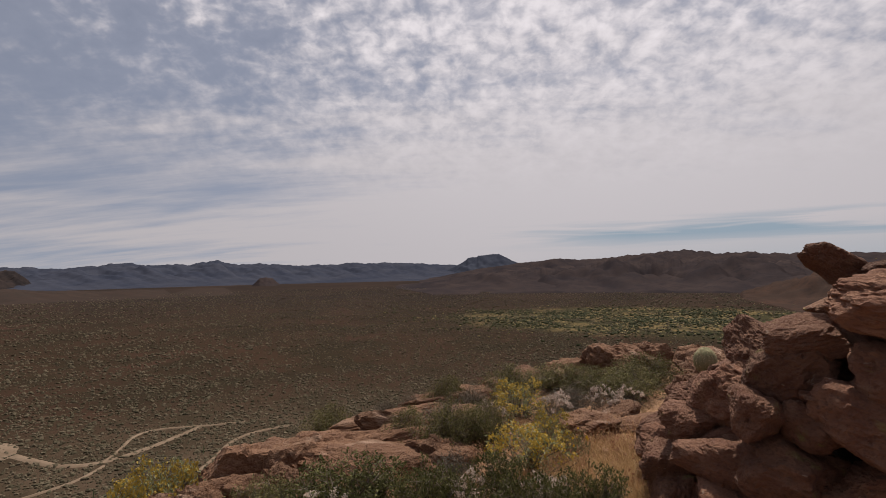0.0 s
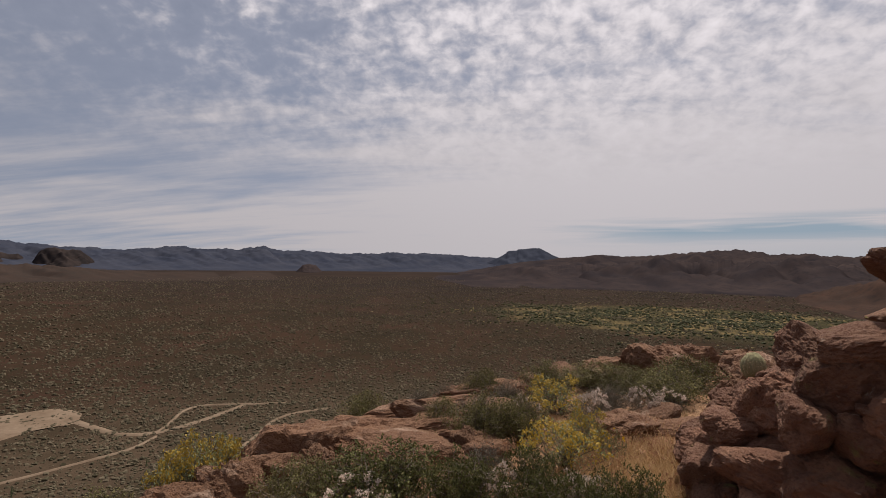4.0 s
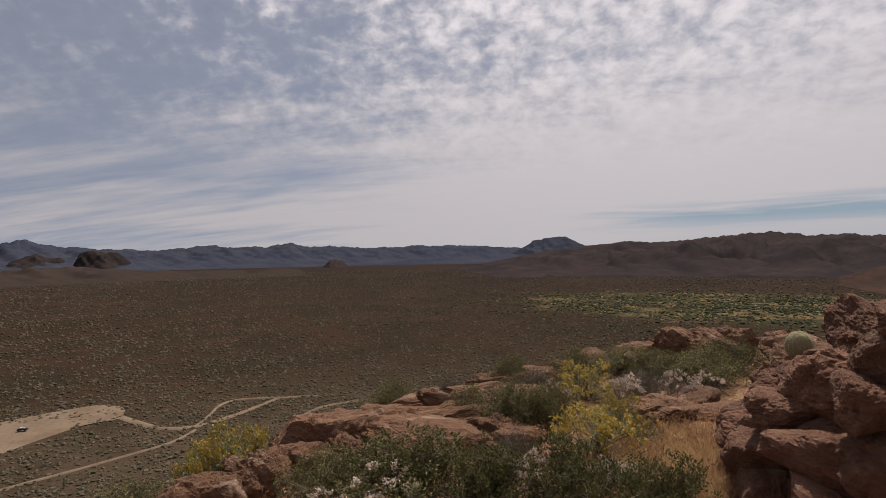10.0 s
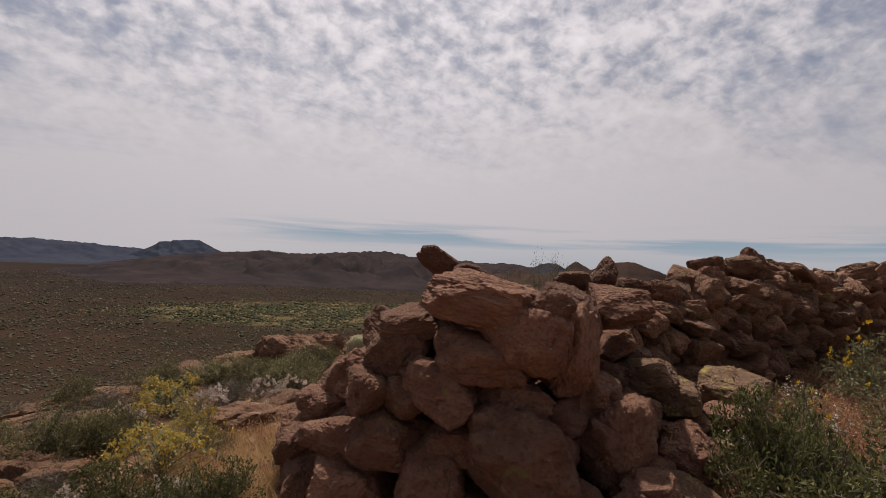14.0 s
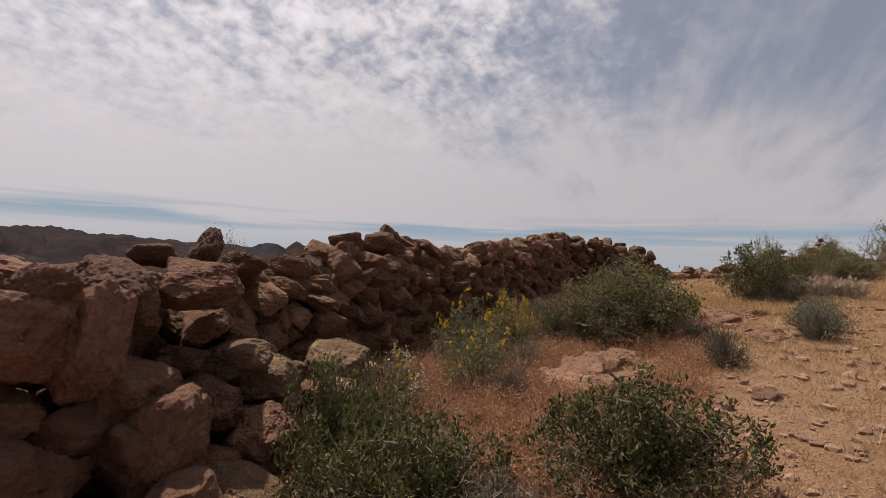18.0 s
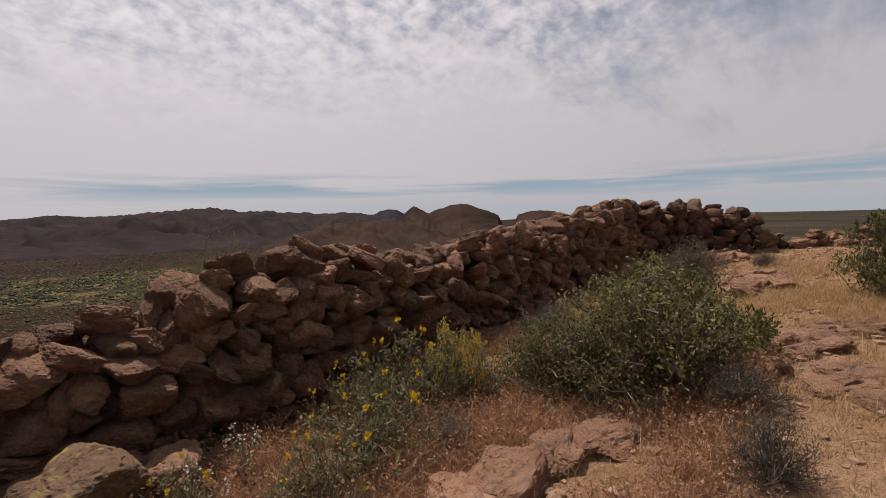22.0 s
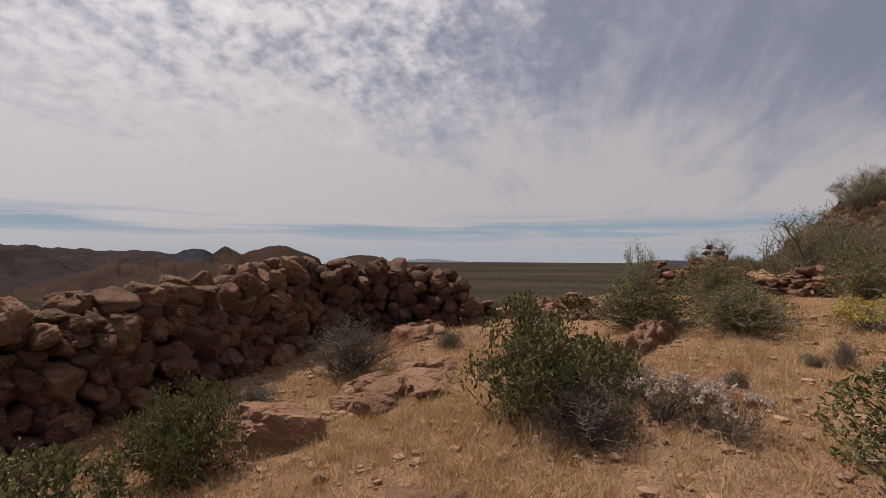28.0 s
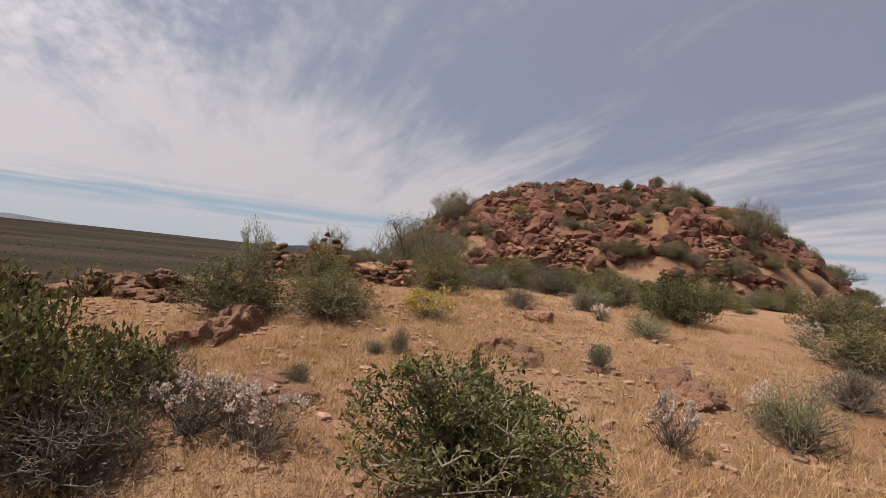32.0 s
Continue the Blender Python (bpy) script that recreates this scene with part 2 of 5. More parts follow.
def ground_material():
    m = bpy.data.materials.new("desert_ground")
    m.use_nodes = True
    n = Nodes(m.node_tree)
    at = n.add("ShaderNodeNewGeometry").outputs["Position"]
    z = n.add("ShaderNodeSeparateXYZ", Vector=at)
    # hilltop: orange dust, gravel and straw litter
    soil = n.mix(n.ramp(n.noise(at, 0.7, 6.0, 0.6), 0.35, 0.65), (0.385, 0.212, 0.122), (0.465, 0.290, 0.176))
    soil = n.mix(n.ramp(n.noise(at, 9.0, 5.0, 0.7), 0.52, 0.7), soil, (0.275, 0.145, 0.088))
    soil = n.mix(n.ramp(n.noise(at, 28.0, 3.0, 0.7), 0.60, 0.72), soil, (0.46, 0.31, 0.20))
    soil = n.mix(n.ramp(n.noise(at, 2.6, 6.0, 0.72, 0.4), 0.54, 0.68, 0.0, 0.75), soil, (0.26, 0.135, 0.086))
    soil = n.mix(n.ramp(n.noise(at, 60.0, 2.0, 0.6), 0.56, 0.66, 0.0, 0.6), soil, (0.17, 0.09, 0.058))
    # redder, stonier soil on the knoll
    kx, ky = n.math("SUBTRACT", z.outputs[0], 50.5), n.math("ADD", z.outputs[1], 38.5)
    kd = n.math("ADD", n.math("MULTIPLY", kx, kx), n.math("MULTIPLY", ky, ky))
    stony = n.mix(n.ramp(n.noise(at, 0.8, 5.0, 0.65), 0.4, 0.6), (0.19, 0.085, 0.054), (0.30, 0.17, 0.10))
    soil = n.mix(n.math("MULTIPLY", n.ramp(kd, 520.0, 330.0), n.ramp(n.noise(at, 0.16, 4.0, 0.6), 0.34, 0.46)), soil, stony)
    # valley: brown scrubland with red bare soil and olive growth, darkened for cloud shadow
    veg = n.noise(at, 0.012, 6.0, 0.62)
    plain = n.mix(n.ramp(veg, 0.42, 0.58), (0.056, 0.033, 0.024), (0.038, 0.027, 0.019))
    plain = n.mix(n.ramp(n.noise(at, 0.0065, 5.0, 0.6, 0.5), 0.56, 0.72), plain, (0.088, 0.044, 0.034))
    speck = n.noise(at, 0.30, 4.0, 0.75)
    plain = n.mix(n.ramp(speck, 0.50, 0.62), plain, (0.040, 0.034, 0.021))
    plain = n.mix(n.ramp(n.noise(at, 0.055, 4.0, 0.7), 0.62, 0.72), plain, (0.086, 0.056, 0.039))
    # the open flats to the side are toned grey-olive in place of haze
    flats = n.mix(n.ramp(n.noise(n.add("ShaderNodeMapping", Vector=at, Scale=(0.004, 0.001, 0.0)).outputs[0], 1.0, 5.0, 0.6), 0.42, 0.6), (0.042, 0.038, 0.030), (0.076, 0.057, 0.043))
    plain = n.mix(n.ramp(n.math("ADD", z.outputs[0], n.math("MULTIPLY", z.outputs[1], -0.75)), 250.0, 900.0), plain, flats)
    # darker brown farther out: cloud shadow put into the plain's colour
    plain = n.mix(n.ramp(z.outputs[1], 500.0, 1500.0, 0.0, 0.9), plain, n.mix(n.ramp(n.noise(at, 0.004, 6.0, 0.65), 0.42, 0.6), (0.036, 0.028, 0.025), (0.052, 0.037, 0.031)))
    # paler, sandier soil round the tracks below the hill
    rr = n.math("ADD", n.math("MULTIPLY", z.outputs[0], z.outputs[0]), n.math("MULTIPLY", z.outputs[1], z.outputs[1]))
    sandy = n.mix(n.ramp(n.noise(at, 0.05, 5.0, 0.65), 0.4, 0.6), (0.094, 0.066, 0.046), (0.060, 0.044, 0.030))
    plain = n.mix(n.math("MULTIPLY", n.ramp(rr, 150000.0, 70000.0), n.ramp(z.outputs[0], 40.0, -60.0)), plain, sandy)
    # green wash in the middle distance
    wash = n.noise(n.add("ShaderNodeMapping", Vector=at, Rotation=(0, 0, radians(-40)), Scale=(0.0016, 0.0052, 0.0)).outputs[0], 1.0, 4.0, 0.5)
    dx, dy = n.math("SUBTRACT", z.outputs[0], WASH[0]), n.math("SUBTRACT", z.outputs[1], WASH[1])
    u = n.math("ADD", n.math("MULTIPLY", dx, WASH_U[0]), n.math("MULTIPLY", dy, WASH_U[1]))
    v = n.math("ADD", n.math("MULTIPLY", dx, WASH_V[0]), n.math("MULTIPLY", dy, WASH_V[1]))
    near = n.math("SUBTRACT", 1.15, n.math("ADD", n.math("MULTIPLY", u, u), n.math("MULTIPLY", v, v)))
    green = n.mix(n.ramp(n.noise(at, 0.02, 5.0, 0.65), 0.48, 0.58), (0.056, 0.050, 0.029), (0.17, 0.125, 0.066))
    plain = n.mix(n.ramp(n.math("ADD", near, n.math("MULTIPLY", n.math("SUBTRACT", wash, 0.5), 1.2)), 0.0, 0.5), plain, green)
    plain = n.add("ShaderNodeHueSaturation", Color=plain, Saturation=1.06, Value=0.84).outputs[0]
    col = n.mix(n.ramp(z.outputs[2], -2.0, -14.0), soil, plain)
    bsdf = n.add("ShaderNodeBsdfPrincipled", Base_Color=col, Roughness=0.95)
    bsdf.inputs["Specular IOR Level"].default_value = 0.0
    relief = n.math("ADD", n.noise(at, 5.0, 7.0, 0.7), n.math("MULTIPLY", n.noise(at, 40.0, 4.0, 0.7), 0.3))
    b = n.add("ShaderNodeBump", Strength=1.0, Distance=0.10, Height=relief)
    n.tree.links.new(b.outputs[0], bsdf.inputs["Normal"])
    n.tree.links.new(bsdf.outputs[0], n.add("ShaderNodeOutputMaterial").inputs[0])
    return m


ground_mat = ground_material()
road_mat = surface("dirt_road", ((0.155, 0.108, 0.074), (0.205, 0.148, 0.104)), 0.08, bump=0.0, vary=0.0, random=False)
# the next three carry the blue of distance haze in their base colour
hazy_far_mat = surface("hazy_distant_range", ((0.036, 0.040, 0.057), (0.051, 0.053, 0.069)), 0.004, bump=0.0, vary=0.0, random=False)
hazy_peak_mat = surface("hazy_far_peaks", ((0.13, 0.14, 0.155), (0.15, 0.155, 0.17)), 0.004, bump=0.0, vary=0.0, random=False)
hazy_mesa_mat = surface("hazy_blue_mesa", ((0.043, 0.047, 0.064), (0.054, 0.058, 0.075)), 0.004, bump=0.0, vary=0.0, random=False)
mid_mat = surface("scrub_mountain", ((0.032, 0.026, 0.028), (0.056, 0.041, 0.038), (0.022, 0.019, 0.021)), 0.005, bump=0.0, vary=0.0, random=False)
near_hill_mat = surface("bare_brown_hill", ((0.070, 0.042, 0.032), (0.048, 0.033, 0.027), (0.030, 0.023, 0.021)), 0.012, bump=0.0, vary=0.0, random=False)
scrub_hill_mat = surface("dark_scrub_hill", ((0.056, 0.038, 0.031), (0.044, 0.033, 0.028), (0.030, 0.025, 0.023)), 0.012, bump=0.0, vary=0.0, random=False)
butte_mat = surface("dark_butte", ((0.024, 0.020, 0.020), (0.044, 0.033, 0.030)), 0.02, bump=0.0, vary=0.0, random=False)
dome_mat = surface("dark_dome", ((0.044, 0.042, 0.049), (0.056, 0.051, 0.056)), 0.02, bump=0.0, vary=0.0, random=False)


def leaf_material(name, a, b, rough=0.6):
    m = bpy.data.materials.new(name)
    m.use_nodes = True
    n = Nodes(m.node_tree)
    isl = n.add("ShaderNodeNewGeometry").outputs["Random Per Island"]
    info = n.add("ShaderNodeObjectInfo").outputs["Random"]
    col = n.mix(isl, a, b)
    tone = n.math("ADD", 0.8, n.math("MULTIPLY", info, 0.4))
    hsv = n.add("ShaderNodeHueSaturation", Color=col, Value=tone)
    bsdf = n.add("ShaderNodeBsdfPrincipled", Base_Color=hsv.outputs[0], Roughness=rough)
    bsdf.inputs["Specular IOR Level"].default_value = 0.12
    glow = n.add("ShaderNodeBsdfTranslucent", Color=hsv.outputs[0])
    mixed = n.add("ShaderNodeMixShader", Fac=0.28)
    n.tree.links.new(bsdf.outputs[0], mixed.inputs[1])
    n.tree.links.new(glow.outputs[0], mixed.inputs[2])
    n.tree.links.new(mixed.outputs[0], n.add("ShaderNodeOutputMaterial").inputs[0])
    return m


MAT = {
    "jojoba": leaf_material("broad_green_leaves", (0.048, 0.053, 0.017), (0.190, 0.176, 0.068)),
    "creo": leaf_material("small_olive_leaves", (0.058, 0.058, 0.019), (0.285, 0.245, 0.105)),
    "grey": leaf_material("grey_green_leaves", (0.10, 0.092, 0.066), (0.18, 0.16, 0.12)),
    "silver": leaf_material("silver_leaves", (0.13, 0.128, 0.080), (0.25, 0.235, 0.160)),
    "pale": leaf_material("pale_green_leaves", (0.20, 0.22, 0.10), (0.32, 0.32, 0.18)),
    "palo": leaf_material("feathery_green_leaves", (0.14, 0.132, 0.06), (0.26, 0.23, 0.13)),
    "brittle": leaf_material("dusty_green_leaves", (0.135, 0.130, 0.055), (0.27, 0.245, 0.125)),
    "yellow_petal": leaf_material("yellow_petals", (0.40, 0.27, 0.045), (0.50, 0.36, 0.09)),
    "orange_petal": leaf_material("golden_petals", (0.62, 0.36, 0.02), (0.72, 0.45, 0.03)),
    "white_petal": leaf_material("whitish_pink_petals", (0.50, 0.38, 0.31), (0.72, 0.61, 0.52)),
    "twig": leaf_material("grey_brown_twigs", (0.16, 0.12, 0.09), (0.27, 0.22, 0.175), 0.85),
    "straw": leaf_material("straw_grass", (0.40, 0.245, 0.112), (0.67, 0.46, 0.245), 0.8),
    "redweed": leaf_material("red_dry_weed", (0.32, 0.155, 0.088), (0.57, 0.34, 0.20), 0.8),
    "scrub": leaf_material("valley_scrub", (0.078, 0.066, 0.039), (0.182, 0.142, 0.094), 0.95),
    "wash_green": leaf_material("wash_trees", (0.042, 0.046, 0.022), (0.088, 0.086, 0.042), 0.9),
    "wash_straw": leaf_material("yellowing_trees", (0.17, 0.135, 0.058), (0.33, 0.255, 0.12), 0.9),
    "barrel": surface("spiny_cactus_skin", ((0.22, 0.20, 0.105), (0.29, 0.25, 0.145)), 9.0, bump=0.3, vary=0.0),
    "cactus": surface("cactus_skin", ((0.13, 0.16, 0.07), (0.17, 0.19, 0.10)), 6.0, bump=0.3, vary=0.0),
    "spine": leaf_material("pale_spines", (0.46, 0.36, 0.22), (0.58, 0.47, 0.31), 0.7),
}


# ---- helpers for building ----
def mesh_of(name, verts, faces, material, smooth=False):
    me = bpy.data.meshes.new(name)
    me.from_pydata([tuple(v) for v in verts] if not isinstance(verts, np.ndarray) else verts.tolist(), [], faces if isinstance(faces, list) else faces.tolist())
    if material:
        me.materials.append(material)
    if smooth:
        me.polygons.foreach_set("use_smooth", [True] * len(me.polygons))
    return me


def thing(name, x, y, z, label, category, group="", turn=0.0):
    ob = new(name)
    ob.empty_display_size = 0.1
    ob.matrix_world = pose(x, y, z, 0, 0, turn)
    return tagged(ob, label, category, group)


def part(name, mesh, parent, m=None, label="", kind=""):
    ob = new(name, mesh)
    ob.parent = parent
    if m is not None:
        ob.matrix_basis = m
    return tagged(ob, label, kind=kind)


def sphere_dirs(level):
    bm = bmesh.new()
    bmesh.ops.create_icosphere(bm, subdivisions=level, radius=1.0)
    v = np.array([p.co[:] for p in bm.verts])
    f = np.array([[p.index for p in q.verts] for q in bm.faces])
    bm.free()
    return v, f


DIRS = {k: sphere_dirs(k) for k in (1, 2, 3, 4, 5)}


def lattice(p, seed):
    """Smooth random values between 0 and 1 at points."""
    i = np.floor(p)
    f = p - i
    f = f * f * (3 - 2 * f)
    out = 0
    for a in (0, 1):
        for b in (0, 1):
            for c in (0, 1):
                h = np.sin((i[:, 0] + a) * 127.1 + (i[:, 1] + b) * 311.7 + (i[:, 2] + c) * 74.7 + seed * 13.7) * 43758.5453
                w = (f[:, 0] if a else 1 - f[:, 0]) * (f[:, 1] if b else 1 - f[:, 1]) * (f[:, 2] if c else 1 - f[:, 2])
                out = out + (h - np.floor(h)) * w
    return out


def stone_shape(rng, level, planes=9, rough=0.05, flat=1.0, sharp=0):
    """A weathered block about 1 across each way: an uneven polyhedron with rounded edges, dents and a grainy surface."""
    v, f = DIRS[level]
    n = rng.normal(size=(planes, 3))
    n /= np.linalg.norm(n, axis=1)[:, None]
    box = np.array([(1, 0, 0), (-1, 0, 0), (0, 1, 0), (0, -1, 0), (0, 0, 1), (0, 0, -1)]) + rng.normal(0, 0.25, (6, 3))
    n = np.concatenate([n, box / np.linalg.norm(box, axis=1)[:, None]])
    h = np.r_[rng.uniform(0.37, 0.56, planes), rng.uniform(0.40, 0.5, 4), 0.42 * flat, 0.42 * flat]
    reach = np.maximum(v @ n.T, 0.02)
    worn = sharp or rng.uniform(11, 22)
    r = 1 / ((reach / h) ** worn).sum(1) ** (1 / worn)
    out = v * np.minimum(r, 0.64)[:, None]
    if level >= 2 and rough:
        seed = rng.uniform(0, 50)
        bump = 1.5 * (2 * lattice(out * 2.3 + seed, seed) - 1)
        bump = bump + 0.38 * (np.round(3 * lattice(out * 3.4 + 5 + seed, seed + 1)) / 1.5 - 1)  # broken steps
        bump = bump + 0.9 * (2 * lattice(out * 6.5 + 3 + seed, seed + 2) - 1)
        for octave, amp in ((13.0, 0.4), (26.0, 0.4), (50.0, 0.35))[: max(1, level - 2)]:
            bump = bump + amp * (1.1 - 2 * np.abs(2 * lattice(out * octave + seed, seed) - 1))
        chips = np.clip(0.33 - lattice(out * 5.0 + 9 + seed, seed + 3), 0, 1)
        out *= (1 + rough * bump - 0.55 * chips)[:, None]
    return out, f


def joined(pieces):
    """One set of vertices and faces from many."""
    vs, fs, at = [], [], 0
    for v, f in pieces:
        vs.append(v)
        fs.append(f + at)
        at += len(v)
    return np.concatenate(vs), np.concatenate(fs)


def turned(v, rx, ry, rz):
    m = np.array(Euler((rx, ry, rz)).to_matrix())
    return v @ m.T


# ---- shape of the land ----
EDGE_X = (-30, -8, -4, -2.6, -1.7, -0.8, 0.5, 3, 8, 14, 19, 24, 30, 40, 55, 80)
EDGE_Y = (-40, -6, 0.3, 2.9, 5.2, 6.6, 7.5, 8.2, 6.0, 4.8, 2.2, -3.0, -6.5, -10, -15, -24)


def ripple(x, y, s, a=0.0):
    return (np.sin(x / s + 1.7 + a) * np.cos(y / s * 1.13 - 0.4 + a) + 0.5 * np.sin((x * 1.9 - y * 1.3) / s + a) + 0.35 * np.cos((x * 0.8 + y * 2.9) / s - a)) / 1.85


def height(x, y):
    """Height of the land at x, y: the hilltop, its slopes, the knoll and the valley out to the horizon."""
    x, y = np.asarray(x, float), np.asarray(y, float)
    top = 0.075 * (np.clip(x, -3, 17) - 3) + 0.1 * np.clip(1 - y, 0, 6) - 0.05 * np.clip(y - 3, 0, 20)
    top = top + 0.05 * ripple(x, y, 1.3) + 0.022 * ripple(x, y, 0.37, 2.0)
    r = np.hypot(x - 50.5, y + 38.5)
    knoll = 9.9 * np.clip(1 - (r / 22.5) ** 2, 0, 1) ** 0.8
    knoll = knoll * (1 + 0.07 * ripple(x, y, 4.1, 1.0)) + 0.5 * (knoll > 0.5) * ripple(x, y, 1.7, 0.5)
    s = np.maximum.reduce([y - np.interp(x, EDGE_X, EDGE_Y), -75 - y, x - 85])
    s = np.clip(s + 0.35 * ripple(x, y, 1.6, 3.0), 0, None)
    hill = top + knoll - np.where(s < 3, 0.13 * s * s, 1.17 + 0.7 * (s - 3)) + 0.02 * np.minimum(s, 60) * ripple(x, y, 9.0)
    d = np.hypot(x, y)
    open_side = np.clip((np.degrees(np.arctan2(x, y)) - 54) / 10, 0, 1) + np.clip((-np.degrees(np.arctan2(x, y)) - 75) / 10, 0, 1)
    plain = -85 + (24 + 48 * open_side) * np.clip((d - 350) / 4500, 0, 1) ** 0.9 + 2.2 * ripple(x, y, 60, 0.7) * np.clip((d - 250) / 400, 0, 1) * np.clip((1500 - d) / 600, 0, 1)
    return np.maximum(hill, plain)


# ---- the land ----
def axis(lo, hi, fine_lo, fine_hi, step, grow=1.13):
    mid = list(np.arange(fine_lo, fine_hi, step))
    up, s = [], step
    v = mid[-1]
    while v < hi:
        s *= grow
        v += s
        up.append(min(v, hi))
    dn, s, v = [], step, mid[0]
    while v > lo:
        s *= grow
        v -= s
        dn.append(max(v, lo))
    return np.array(dn[::-1] + mid + up)


gx, gy = axis(-4900, 4900, -5, 22, 0.11, 1.055), axis(-4900, 4900, -9, 9, 0.11, 1.055)
X, Y = np.meshgrid(gx, gy, indexing="ij")
Z = height(X, Y)
na, nb = len(gx), len(gy)
idx = np.arange(na * nb).reshape(na, nb)
quads = np.stack([idx[:-1, :-1], idx[1:, :-1], idx[1:, 1:], idx[:-1, 1:]], -1).reshape(-1, 4)
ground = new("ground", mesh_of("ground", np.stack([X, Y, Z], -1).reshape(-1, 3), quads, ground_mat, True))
tagged(ground, "orange dusty hilltop soil falling to a brown scrub valley", "ground", kind="structure")


def ribbon(name, points, width, label, lift=0.5, material=None):
    """A strip laid over the land along points."""
    p = np.array(points, float)
    d = np.r_[0, np.cumsum(np.hypot(*np.diff(p, axis=0).T))]
    t = np.linspace(0, d[-1], int(d[-1] / 3) + 2)
    # rounded corners
    q = np.stack([np.interp(t, d, p[:, 0]), np.interp(t, d, p[:, 1])], -1)
    for _ in range(12):
        q[1:-1] = (q[:-2] + 2 * q[1:-1] + q[2:]) / 4
    g = np.gradient(q, axis=0)
    g /= np.linalg.norm(g, axis=1)[:, None]
    side = np.stack([-g[:, 1], g[:, 0]], -1) * (width / 2 * (1 + 0.2 * ripple(q[:, 0], q[:, 1], 9.0)))[:, None]
    a, b = q + side, q - side
    rows = []
    for k in np.linspace(0, 1, 4):
        c = a * (1 - k) + b * k
        edge = lift if 0.1 < k < 0.9 else -0.6
        rows.append(np.c_[c, height(c[:, 0], c[:, 1]) + edge])
    v = np.concatenate(rows)
    n = len(q)
    f = [[r * n + i, r * n + i + 1, (r + 1) * n + i + 1, (r + 1) * n + i] for r in range(3) for i in range(n - 1)]
    return tagged(new(name, mesh_of(name, v, f, material or road_mat, True)), label, "road", kind="structure")


ribbon("road_main", [(-218, 238), (-193, 227), (-177, 221), (-162, 224), (-154, 239), (-149, 254), (-143, 276)], 6.5, "pale dirt road winding through the scrub")
ribbon("road_loop", [(-162, 225), (-165, 242), (-173, 263), (-168, 273), (-143, 277), (-120, 283)], 3.2, "narrow pale dirt track looping off the road")
ribbon("road_spur", [(-112, 215), (-112, 229), (-114, 242), (-114, 258), (-106, 268), (-92, 276)], 3.4, "narrow pale dirt track among bushes")
ribbon("road_lower", [(-215, 120), (-200, 145), (-189, 162), (-177, 177), (-169, 191), (-158, 205), (-159, 222)], 3.0, "thin dirt track below the parking ground")


def gravel_lot(corners, rings=10):
    """Bare levelled ground with a rounded outline."""
    p = np.array(corners, float)
    p = np.stack([np.interp(np.arange(0, len(p), 0.125), np.arange(len(p) + 1), np.r_[p[:, k], p[:1, k]]) for k in (0, 1)], -1)
    for _ in range(6):
        p = (np.roll(p, 1, 0) + 2 * p + np.roll(p, -1, 0)) / 4
    mid, n = p.mean(0), len(p)
    rows = [np.c_[mid + (p - mid) * k, height(*(mid + (p - mid) * k).T) + (0.45 if k < 0.99 else -0.6)] for k in np.linspace(0.02, 1, rings)]
    f = [[r * n + i, r * n + (i + 1) % n, (r + 1) * n + (i + 1) % n, (r + 1) * n + i] for r in range(rings - 1) for i in range(n)]
    f.append(list(range(n)))
    return tagged(new("parking_ground", mesh_of("parking_ground", np.concatenate(rows), f, road_mat, True)), "bare pale gravel parking ground in the valley", "road", kind="structure")


gravel_lot([(-208, 236), (-222, 256), (-245, 262), (-270, 232), (-290, 190), (-300, 140), (-275, 90), (-235, 100), (-228, 150), (-226, 193), (-222, 222)])
ribbon("road_plain", [(330, -12), (520, -10), (900, -60), (1500, -40)], 7.0, "faint dirt road across the plain", 0.6)


# ---- mountains ----
EYE_Z = 2.0


